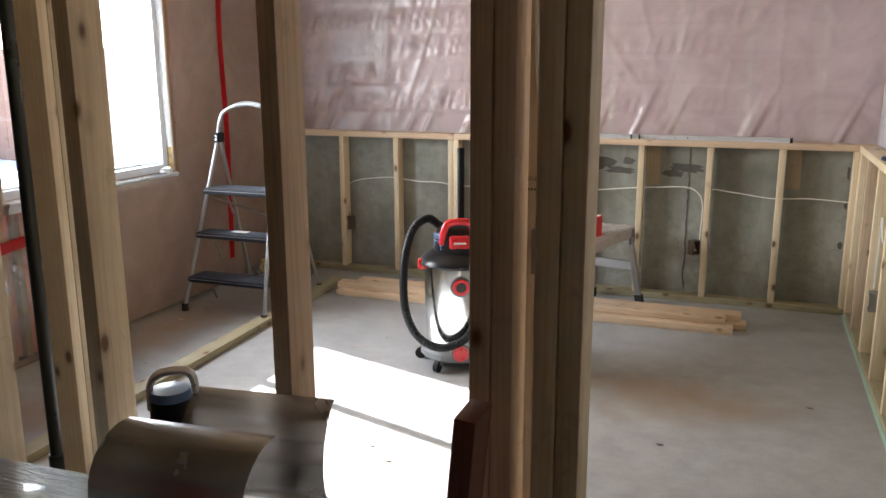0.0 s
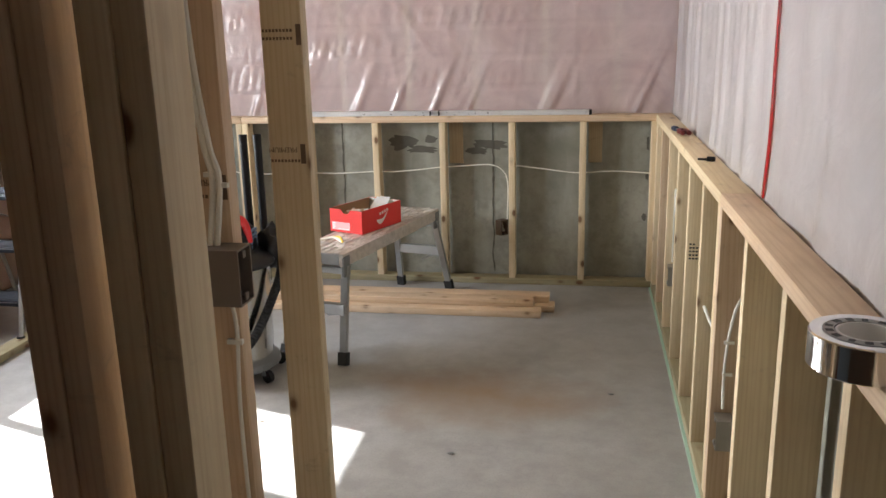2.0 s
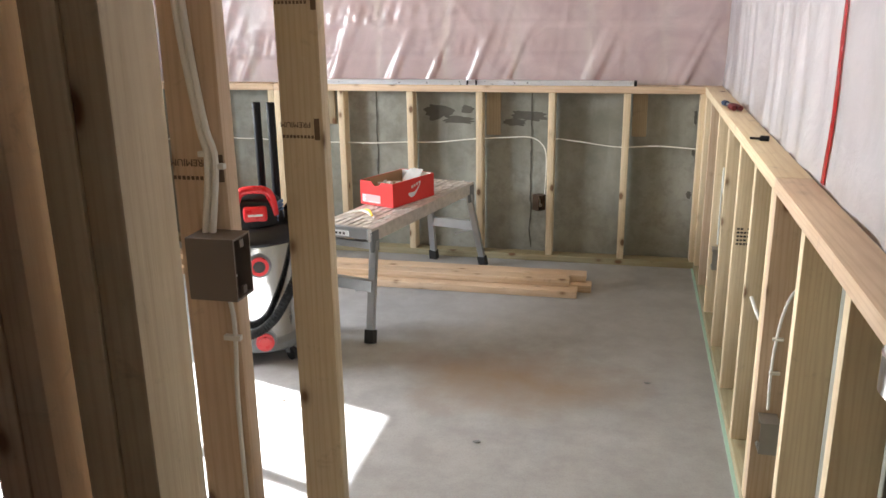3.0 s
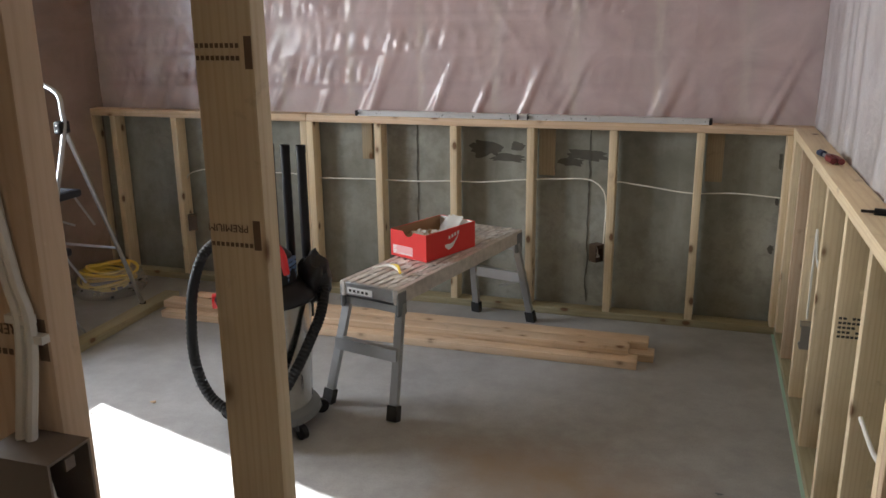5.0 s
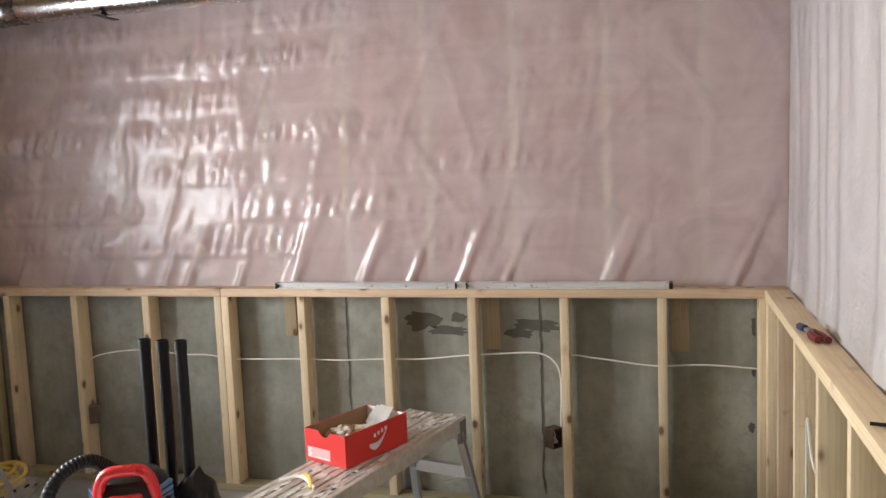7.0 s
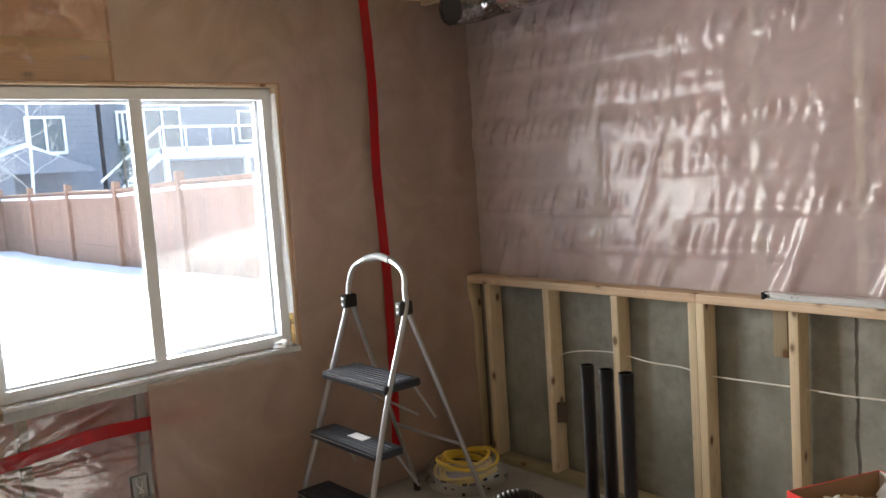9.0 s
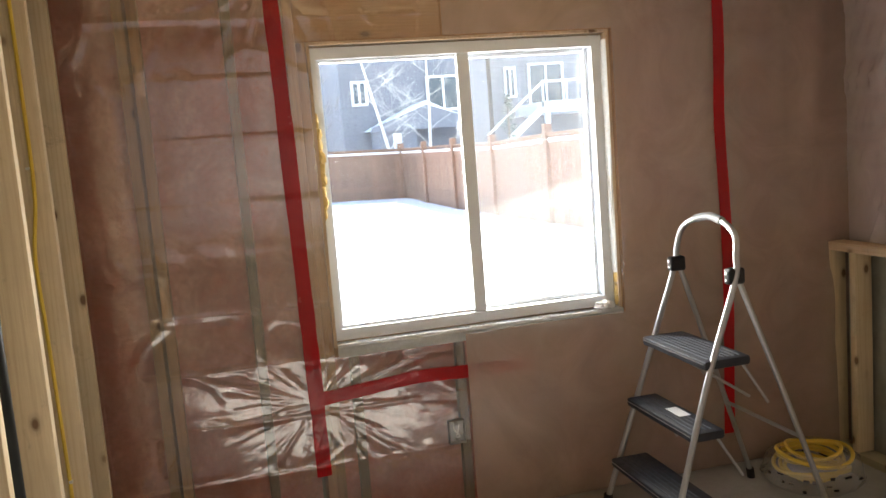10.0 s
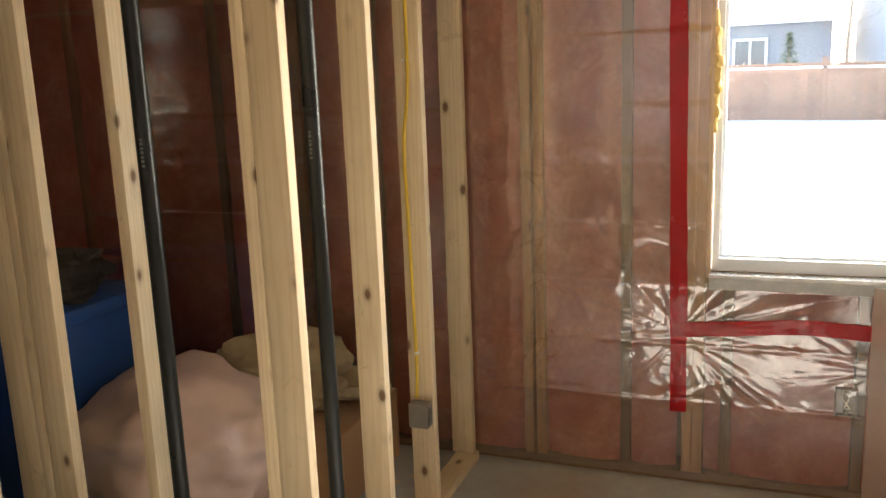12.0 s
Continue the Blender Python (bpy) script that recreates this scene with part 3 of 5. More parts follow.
def film_west(u, v):
    d = 0.004 + 0.003 * nz(u * 2.2, v * 1.1, 51)
    d += star(u, v, 3.985, 0.60, 0.36) + 0.7 * star(u, v, 3.95, 2.3, 0.26, 5.0) + 0.8 * star(u, v, 4.64, 0.5, 0.16, 9.0) + 0.6 * star(u, v, 3.35, 0.36, 0.2, 13.0)
    for k in range(9):
        w = v - (0.33 + 0.225 * k) + 0.005 * nz(u * 3, k)
        d += 0.0045 * max(0, 1 - abs(w) * 85) * max(0.25, 0.55 + nz(u * 2.5, k * 5.3))
        d += 0.010 * ridge(nz(u * 9 + v * 6, k * 3.3, 57), 7) * max(0, 1 - abs(w) * 22) * max(0, nz(u * 3.3, k * 2.1, 59) + 0.05)
    d += 0.006 * ridge(nz(u * 3.2, v * 2.6, 55), 11) * max(0, nz(u * 1.7, v * 1.7, 58) + 0.1)
    # held flat under the second sheet
    return max(0, d) * (1 - 0.7 * min(1, max(0, (u - 4.62) / 0.05)))


us = spread(YS, 3.0, 0.06) [:-1] + spread(3.0, 3.6, 0.014)[:-1] + spread(3.6, 4.45, 0.0075, W0)[:-1] + spread(4.45, 4.9, 0.014) + spread(4.9, YN - 0.01, 0.04, W1)[1:]
vs = spread(0.02, 0.2, 0.0165)[:-1] + spread(0.2, 1.05, 0.0075, Z0)[:-1] + spread(1.05, TOP + 0.02, 0.0125, Z1)
adopt(tagged(sheet("vapour_barrier", lambda u, v, d: (XW + d, u, v), us, vs, film_west, FILM_W, (W0, W1, Z0, Z1)), "clear plastic film pulled into starry wrinkles"), wall_w)


def film_west2(u, v):
    d = 0.006 + 0.007 * nz(u * 2, v * 0.8, 71) + 0.006 * nz(u * 6, v * 2, 73)
    d += 0.02 * math.exp(-((u - YN + 0.12) / 0.14) ** 2) * (0.8 + nz(v * 2, 0, 75)) + 0.012 * ridge(nz(u * 5, v * 0.4, 77), 4) * max(0, (u - 5.7))
    return max(0.004, d)


adopt(tagged(sheet("vapour_barrier_lap", lambda u, v, d: (XW + 0.018 + d, u, v), spread(4.617, YN - 0.005, 0.03, W1), spread(0.02, TOP + 0.02, 0.03, Z0, Z1), film_west2, FILM_W2, (W0, W1, Z0, Z1)),
             "second milky sheet lapped over the first"), wall_w)

# south end, behind the camera
wall_s = thing("wall_south", (-1.1, YS, 0), "plain framed end wall with pink insulation", "wall", kind="structure")
part("sheathing", box(bmesh.new(), -3.32, 1.10, YS - 0.15, YS - 0.11, 0, TOP + 0.24), SHEATH, wall_s)
part("insulation_batt", box(bmesh.new(), -3.275, 0.88, YS - 0.11, YS, 0, TOP), PINK, wall_s)

# ---- window ----
win = thing("window_1", (-3.2, (W0 + W1) / 2, Z0), "white vinyl sliding window with snow outside, shims and foam showing", "window", kind="structure")


def ring(y0, y1, z0, z1, w, x0, x1, r=0.003):
    bm = bmesh.new()
    for a in ((y0, y1, z0, z0 + w), (y0, y1, z1 - w, z1), (y0, y0 + w, z0 + w, z1 - w), (y1 - w, y1, z0 + w, z1 - w)):
        box(bm, x0, x1, *a)
    return bm


part("jamb_lining", ring(W0 + 0.001, W1 - 0.001, Z0 + 0.001, Z1 - 0.001, 0.012, -3.272, -3.128), PINE_WARM, win, "bare wood edge of the rough opening")
bm = bmesh.new()
for a in ((4.088, 5.336, 0.832, 0.878), (4.088, 5.336, 1.966, 2.012), (4.088, 4.112, 0.878, 1.966), (5.29, 5.336, 0.878, 1.966)):
    box(bm, -3.262, -3.165, *a)
part("window_frame", bm, PVC, win)
for y0, y1, x in ((4.112, 4.72, -3.2), (4.715, 5.29, -3.232)):
    sash = part("sash", ring(y0, y1, 0.878, 1.966, 0.012 if y0 < 4.5 else 0.018, x - 0.012, x + 0.012), PVC, win)
    part("pane", box(bmesh.new(), x - 0.002, x + 0.002, y0 + 0.008, y1 - 0.008, 0.886, 1.958), GLASS, sash).visible_shadow = False
part("meeting_rail", rbox(-3.196, -3.172, 4.688, 4.742, 0.876, 1.968, 0.004), PVC, win)
for z in (1.16, 1.62):
    part("latch", rbox(-3.176, -3.160, 4.682, 4.694, z, z + 0.07, 0.003), PVC, win)
scr = part("insect_screen", box(bmesh.new(), -3.2585, -3.2575, 4.71, 5.29, 0.88, 1.965), SCREEN, win, "dusty insect screen")
scr.visible_shadow = False
for dx in (0.0, 0.012):
    part("track", rbox(-3.20 - dx * 2, -3.19 - dx * 2, 5.262 + dx, 5.27 + dx, 0.886, 1.958, 0.002), PVC, win)


def blob(bm, c, r, seed, squash=(1, 1, 1), rough=0.35, sub=3):
    made = bmesh.ops.create_icosphere(bm, subdivisions=sub, radius=1)
    for v in made["verts"]:
        n = v.co.normalized()
        k = r * (1 + rough * noise.noise(n * 1.8 + Vector((seed, 0, seed))) + rough * 0.5 * noise.noise(n * 4.5 + Vector((0, seed, 0))))
        v.co = Vector(c) + Vector((n.x * k * squash[0], n.y * k * squash[1], n.z * k * squash[2]))
    return bm


bm = bmesh.new()
for i in range(9):
    blob(bm, (-3.145, 4.082 + 0.006 * (i % 2), 1.36 + 0.045 * i), 0.02, i, (0.8, 0.7 + 0.4 * math.sin(i * 0.4), 1.5), 0.4, 2)
part("spray_foam", bm, FOAM, win, "dried yellow foam in the gap", True)
bm = bmesh.new()
for i, z in enumerate((0.86, 0.9, 0.96, 1.6, 1.66)):
    blob(bm, (-3.15, 5.342, z), 0.017, i + 20, (0.8, 0.6, 1.6), 0.4, 2)
part("spray_foam", bm, FOAM, win, "", True)
for n, (y, z0, z1) in enumerate(((5.347, 0.98, 1.99),)):
    bm = bmesh.new()
    rings(bm, [[(-3.16 + 0.03 * math.cos(a) * (1 + 0.3 * nz(z * 5, a)), y - 0.006 + 0.012 * math.sin(a) * (1 + 0.4 * nz(z * 7, a, 2)), z) for a in (2 * math.pi * i / 10 for i in range(10))]
               for z in spread(z0, z1, 0.05)])
    part("flashing", bm, FOIL_WHITE, win, "crumpled white membrane", True)
bm = bmesh.new()
ys = spread(W0 + 0.012, W1 - 0.012, 0.03)
rings(bm, [[(-3.165, y, 0.826), (-3.100, y, 0.829 + 0.004 * nz(y * 9, 1)), (-3.093, y, 0.818 + 0.004 * nz(y * 11, 2)), (-3.104, y, 0.797), (-3.108, y, 0.774 + 0.006 * nz(y * 6, 4))] for y in ys], False, (False, False))
bmesh.ops.solidify(bm, geom=bm.faces[:], thickness=0.002)
part("sill_film", bm, FOIL_WHITE, win, "shiny crinkled film over the sill", True)
solo("paper_wad", blob(bmesh.new(), (-3.135, 5.27, 0.843), 0.03, 5, (0.9, 1.3, 0.75), 0.6, 3), PAPER, "crumpled white tissue on the window sill", "paper")


# ---- red tape on the film ----
def tape(points, w, face, label, seed):
    """A strip pressed onto a film; face(y, z) gives the x of its surface."""
    bm = bmesh.new()
    line = smooth_line([(0, *p) for p in points], 36)
    loops = []
    for i, p in enumerate(line):
        d = (line[min(i + 1, len(line) - 1)] - line[max(i - 1, 0)]).normalized()
        s = Vector((1, 0, 0)).cross(d).normalized() * w / 2
        k = 1 + 0.10 * nz(i * 0.1, seed)
        row = [p + s * k * q for q in (-1, -0.6, -0.2, 0.2, 0.6, 1)]
        loops.append([(face(q.y, q.z) + 0.0012 * nz(q.y * 30, q.z * 16, seed), q.y, q.z) for q in row])
    rings(bm, loops, False, (False, False))
    bmesh.ops.solidify(bm, geom=bm.faces[:], thickness=0.0012)
    return solo("seam_tape", bm, RED_TAPE, label, "tape", smooth=True)


def on_clear(y, z):
    return XW + film_west(y, z) + 0.004


def on_lap(y, z):
    return XW + 0.022 + film_west2(y, z)


def on_east(y, z):
    return XE - max(0, film_east(-y, z)) - 0.004


tape([(3.945, 2.44), (3.958, 1.9), (3.966, 1.4), (3.972, 1.0), (3.978, 0.66), (3.981, 0.29)], 0.06, on_clear, "red sheathing tape running down the clear film", 0.5)
tape([(3.98, 0.612), (4.2, 0.632), (4.4, 0.648), (4.62, 0.640), (4.93, 0.634)], 0.055, lambda y, z: on_clear(y, z) + 0.002 if y < 4.6 else XW + 0.008, "red sheathing tape running across below the window", 1.0)
tape([(5.85, 2.44), (5.866, 2.0), (5.856, 1.6), (5.872, 1.1), (5.868, 0.7), (5.85, 0.17)], 0.055, on_lap, "long red tape strip beside the step ladder", 2.0)
tape([(3.935, 2.44), (3.94, 1.8), (3.945, 1.5), (3.942, 1.3), (3.94, 1.18), (3.95, 1.012)], 0.034, on_east, "narrow torn red tape down the white film", 3.0)

# ---- low stud walls in front of the concrete ----
PZ = 1.010
pony_n = thing("low_stud_wall", (-1.1, 6.44, 0), "low pine stud wall framed in front of the concrete", "stud wall", "low stud walls", "structure")
NX = [-3.118, -2.956, -2.54, -2.121, -1.720, -1.681, -1.283, -0.865, -0.460, -0.052, 0.355, 0.754]
for x in NX:
    lumber("stud", pony_n, x, x + 0.038, 6.40, 6.489, 0.038, PZ - 0.038)
lumber("sole_plate", pony_n, -3.118, 0.868, 6.40, 6.489, 0, 0.038, TREATED, "greenish treated plate")
lumber("top_plate", pony_n, -3.118, -1.6825, 6.40, 6.489, PZ - 0.038, PZ + 0.002, PINE_WARM)
lumber("top_plate", pony_n, -1.6805, 0.868, 6.40, 6.489, PZ - 0.038, PZ, PINE_WARM)
lumber("ledger", pony_n, -3.118, 0.868, 6.492, 6.512, PZ - 0.045, PZ - 0.006, PINE_WARM)

pony_e = thing("low_stud_wall", (0.82, 2.5, 0), "low pine stud wall with wiring in front of the concrete", "stud wall", "low stud walls", "structure")
EY = [6.36, 6.322, 6.0, 5.60, 5.19, 4.785, 4.40, 4.052, 4.012, 3.62, 3.21, 2.80, 2.39, 1.99, 1.58, 1.17, 0.77, 0.36, -0.05, -0.45]
for i, y in enumerate(EY):
    lumber("stud", pony_e, 0.779, 0.868, y, y + 0.038, 0.042, PZ - 0.038, PINE_WARM if i in (8, 2) else PINE)
lumber("sole_plate", pony_e, 0.779, 0.868, -1.0, 6.398, 0.004, 0.042, TREATED)
part("sill_gasket", box(bmesh.new(), 0.768, 0.876, -1.0, 6.398, 0.0, 0.004), GREEN_GASKET, pony_e, "thin pale green foam under the plate")
lumber("top_plate", pony_e, 0.775, 0.868, 4.034, 6.398, PZ - 0.038, PZ)
lumber("top_plate", pony_e, 0.775, 0.868, -1.0, 4.031, PZ - 0.038, PZ - 0.001, PINE_WARM)

# short boards fixed to the concrete between the studs
for x0, x1, z0 in ((-1.395, -1.335, 0.765), (-0.415, -0.333, 0.72), (0.405, 0.484, 0.725)):
    lumber("packer", wall_n, x0, x1, 6.494, 6.514, z0, PZ - 0.046, PACKER, "short aged board on the concrete")
# rough patches where the parging has come off
for k, (cx, cz, w, h) in enumerate(((-0.70, 0.845, 0.085, 0.04), (-0.59, 0.80, 0.09, 0.022), (-0.17, 0.83, 0.09, 0.028), (-0.53, 0.862, 0.035, 0.02),
                                    (-0.25, 0.79, 0.06, 0.018), (0.742, 0.83, 0.008, 0.035), (0.744, 0.64, 0.008, 0.02), (0.735, 0.4, 0.014, 0.02))):
    bm = bmesh.new()
    lp = []
    for i in range(40):
        a = 2 * math.pi * i / 40
        k2 = 1 + 0.55 * nz(math.cos(a) * 2.2, math.sin(a) * 2.2, k * 3.7) + 0.25 * nz(math.cos(a) * 7, math.sin(a) * 7, k)
        lp.append(Vector((cx + w * k2 * math.copysign(abs(math.cos(a)) ** 0.6, math.cos(a)), 6.512, cz + h * k2 * math.sin(a))))
    rings(bm, [[p + Vector((0, -0.0012, 0)) for p in lp], [p + Vector((0, 0.002, 0)) for p in lp]])
    part("bare_patch", bm, PARGE, wall_n, "dark patch of bare rough concrete")
for k, x in enumerate((-1.08, -0.155)):
    bm = bmesh.new()
    rings(bm, [[(x + 0.012 * nz(z * 9, k) - 0.004 * (1 + nz(z * 30, k)), 6.509, z), (x + 0.012 * nz(z * 9, k) + 0.004 * (1 + nz(z * 25, k + 3)), 6.509, z),
                (x + 0.012 * nz(z * 9, k), 6.514, z)] for z in spread(0.05, 0.97, 0.012)])
    part("form_seam", bm, PARGE, wall_n, "rough vertical form seam")

# ---- taller stud partitions ----
ZT = TOP - 0.04


def stud_row(wall, items, z0=0.038, z1=ZT):
    for it in items:
        lumber("stud", wall, *it[:4], z0, z1, it[4] if len(it) > 4 else None)


part_1 = thing("stud_partition", (-0.9, 2.475, 0), "open pine stud partition with doubled studs at the opening", "stud wall", "open partitions", "structure")
stud_row(part_1, ((-0.046 - 0.04, -0.046, 2.431, 2.52), (-0.128, -0.088, 2.431, 2.52), (-0.240, -0.202, 2.431, 2.52, PINE_WARM), (-0.2005, -0.163, 2.431, 2.52, PINE_WARM),
                  (-0.628, -0.59, 2.431, 2.52, PINE_WARM), (-1.077, -1.039, 2.431, 2.52), (-1.42, -1.382, 2.431, 2.52)))
lumber("bottom_plate", part_1, -1.754, -0.046, 2.431, 2.52, 0, 0.038)
lumber("top_plate", part_1, -1.754, -0.046, 2.431, 2.52, ZT, ZT + 0.038)
part_4 = thing("stud_partition", (-0.22, 2.95, 0), "short pine stud partition carrying a switch box and cables", "stud wall", "open partitions", "structure")
lumber("stud", part_4, -0.280, -0.191, 2.905, 2.943, 0.038, ZT, PINE_WARM)
lumber("stud", part_4, -0.272, -0.183, 3.30, 3.338, 0.038, ZT)
lumber("bottom_plate", part_4, -0.278, -0.189, 2.521, 3.338, 0, 0.038)
lumber("top_plate", part_4, -0.278, -0.189, 2.521, 3.338, ZT, ZT + 0.038)
part_2 = thing("stud_partition", (-2.4, 3.12, 0), "pale pine stud partition with black drain pipes", "stud wall", "open partitions", "structure")
stud_row(part_2, ((-1.794, -1.756, 3.10, 3.19), (-2.26, -2.222, 3.10, 3.19), (-2.65, -2.612, 3.10, 3.19), (-3.10, -3.062, 3.084, 3.174)))
lumber("bottom_plate", part_2, -3.10, -1.756, 3.099, 3.188, 0, 0.038)
lumber("top_plate", part_2, -3.10, -1.756, 3.099, 3.188, ZT, ZT + 0.038)
part_3 = thing("stud_partition", (-1.74, 2.8, 0), "pale pine stud partition beside a black drain pipe", "stud wall", "open partitions", "structure")
stud_row(part_3, ((-1.845, -1.756, 3.06, 3.098), (-1.845, -1.756, 2.664, 2.702), (-1.845, -1.756, 2.275, 2.313), (-1.794, -1.756, 2.185, 2.274), (-1.794, -1.756, 2.314, 2.403),
                  (-1.845, -1.756, 1.90, 1.938)))
lumber("bottom_plate", part_3, -1.845, -1.756, 1.2, 3.098, 0, 0.038)
lumber("top_plate", part_3, -1.845, -1.756, 1.2, 3.098, ZT, ZT + 0.038)

# loose floor plate for a wall still to come
lumber("floor_plate", None, -2.415, -2.326, 3.25, 6.10, 0.0, 0.038, TREATED, lean=pose(0, 0, 0, 0, 0, 2.0))
tagged(bpy.data.objects["floor_plate"], "long treated board lying flat on the concrete floor", "board")
# a reddish offcut leaning on the doubled studs
lumber("leaning_board", None, -0.262, -0.224, 2.30, 2.389, 0.0, 0.93, REDDISH, lean=pose(0, 0, 0, 0, 5, 0))
tagged(bpy.data.objects["leaning_board"], "short reddish offcut leaning against the doubled studs", "board")


# ---- drain pipes and wiring ----
def pipe(x, y, label, r=0.0212):
    p = thing("drain_pipe", (x, y, 0), label, "pipe", "drain pipes")
    part("pipe", lathe([(r, 0.0), (r, ZT + 0.03)], (x, y, 0), 20), ABS, p, smooth=True)
    part("coupling", lathe([(r + 0.003, 0.08), (r + 0.007, 0.085), (r + 0.007, 0.17), (r + 0.003, 0.175)], (x, y, 0), 20), ABS, p, smooth=True)
    bm = bmesh.new()
    for i in range(7):
        a, z = math.atan2(3.9 - y, 0.0 - x) - 0.25, 1.36 + 0.011 * i
        box(bm, -0.0007, 0.0007, -0.0035, 0.0035, z, z + 0.006 + 0.002 * (i % 2), Matrix.Translation((x + (r + 0.0004) * math.cos(a), y + (r + 0.0004) * math.sin(a), 0)) @ Matrix.Rotation(a, 4, "Z"))
    tagged(part("printed_line", bm, plain("faded_print", (0.10, 0.11, 0.11), 0.5), p), kind="stuff")
    return p


pipe(-1.964, 3.146, "black plastic drain pipe rising between pale studs")
pipe(-1.76, 2.775, "black plastic drain pipe beside a stud")


def cable(name, pts, r, material, label, group=""):
    return solo(name, tube(pts, r, 8, steps=6), material, label, "cable", group=group, smooth=True)


def staple(parent, c, along):
    bm = box(bmesh.new(), c[0] - 0.014, c[0] + 0.014, c[1] - 0.006, c[1] + 0.004, c[2] - 0.004, c[2] + 0.004)
    return part("cable_staple", bm, CABLE_W, parent)


# yellow cable and box on the window partition
yc = cable("wiring_cable", [(-2.606, 3.15, 2.4), (-2.605, 3.15, 1.9), (-2.605, 3.148, 1.55), (-2.605, 3.125, 1.35), (-2.605, 3.128, 1.1), (-2.605, 3.135, 0.6), (-2.605, 3.13, 0.45)], 0.006,
           CABLE_Y, "yellow electrical cable stapled down a pale stud")
for z in (1.62, 0.62):
    staple(yc, (-2.606, 3.14, z), "z")


def open_box(name, c, size, face, material, label, rot=0.0):
    """An electrical box with its mouth towards face ('-y', '+y', '+x' or '-x')."""
    b = thing(name, c, label, "electrical box", "electrical boxes")
    w, h, d = size
    t = 0.003
    m = Matrix.Translation(c) @ Matrix.Rotation({"-y": 0, "+y": math.pi, "+x": math.pi / 2, "-x": -math.pi / 2}[face] + rot, 4, "Z")
    bm = bmesh.new()
    for a in ((-w / 2, w / 2, d / 2 - t, d / 2, -h / 2, h / 2), (-w / 2, -w / 2 + t, -d / 2, d / 2 - t, -h / 2, h / 2), (w / 2 - t, w / 2, -d / 2, d / 2 - t, -h / 2, h / 2),
              (-w / 2 + t, w / 2 - t, -d / 2, d / 2 - t, -h / 2, -h / 2 + t), (-w / 2 + t, w / 2 - t, -d / 2, d / 2 - t, h / 2 - t, h / 2)):
        box(bm, *a, m)
    part("shell", bm, material, b)
    for s in (-1, 1):
        part("screw_tab", box(bmesh.new(), -0.006, 0.006, -d / 2, -d / 2 + 0.004, s * (h / 2 - 0.012) - 0.006, s * (h / 2 - 0.012) + 0.006, m), material, b)
    bm = bmesh.new()
    for i in range(2):
        tube([m @ Vector(q) for q in ((-0.01 + 0.02 * i, d / 2 - 0.006, h / 2 - 0.01), (-0.012 + 0.02 * i, 0.0, 0.01), (0.01 - 0.016 * i, -d / 4, -0.02), (-0.008 + 0.012 * i, 0.002, -h / 4))], 0.003, 6, bm, 5)
    part("wire", bm, CABLE_W, b, smooth=True)
    return b


open_box("electrical_box", (-2.586, 3.15, 0.40), (0.05, 0.085, 0.07), "+y", BOX_GREY, "grey metal electrical box on a pale stud")
# switch box with white cables on the short partition
sb = open_box("electrical_box", (-0.20, 2.877, 1.078), (0.055, 0.097, 0.078), "+x", BOX_TAUPE, "taupe plastic switch box mounted on a stud", 0.0)
for k, dx in enumerate((0.0, 0.012)):
    wc = cable("wiring_cable", [(-0.252 + dx, 2.9, 2.4), (-0.25 + dx, 2.9, 1.9), (-0.246 + dx, 2.898, 1.5), (-0.226 + dx * 0.8, 2.898, 1.3), (-0.214 + dx, 2.895, 1.235), (-0.224 + dx, 2.885, 1.12)], 0.0055, CABLE_W,
               "white electrical cable stapled down the stud", "white wiring")
    staple(wc, (-0.214 + dx, 2.898, 1.245 - 0.018 * k), "z")
wc = cable("wiring_cable", [(-0.205, 2.897, 1.04), (-0.196, 2.898, 0.97), (-0.203, 2.898, 0.8), (-0.2, 2.898, 0.4), (-0.204, 2.898, 0.06)], 0.004, CABLE_W, "thin white cable running down below the switch box", "white wiring")
staple(wc, (-0.2, 2.898, 0.95), "z")

# white cable looping along the low north wall
NC = [(-2.50, 0.36), (-2.515, 0.5), (-2.50, 0.62), (-2.40, 0.665), (-2.2, 0.69), (-2.08, 0.684), (-1.95, 0.672), (-1.8, 0.672), (-1.66, 0.655), (-1.307, 0.663), (-1.1, 0.662), (-0.886, 0.673),
      (-0.7, 0.676), (-0.483, 0.699), (-0.3, 0.712), (-0.16, 0.716), (-0.09, 0.68), (-0.062, 0.6), (-0.066, 0.38)]
cable("wiring_cable", [(x, 6.455 + 0.008 * nz(x * 4, 1), z) for x, z in NC], 0.0036, CABLE_W, "white cable looping through the low studs", "white wiring")
cable("wiring_cable", [(-0.045, 6.45, 0.36), (-0.035, 6.462, 0.55), (-0.03, 6.45, 0.7), (0.1, 6.45, 0.70), (0.336, 6.455, 0.672), (0.55, 6.45, 0.682), (0.80, 6.45, 0.668)], 0.0036, CABLE_W, "white cable drooping to the corner studs", "white wiring")
open_box("electrical_box", (-0.096, 6.43, 0.345), (0.055, 0.09, 0.05), "-y", BOX_BROWN, "small dark metal outlet box beside a low stud", 0.9)
open_box("electrical_box", (-2.475, 6.43, 0.352), (0.05, 0.09, 0.05), "-y", BOX_BROWN, "small dark metal outlet box beside a low stud", -0.9)
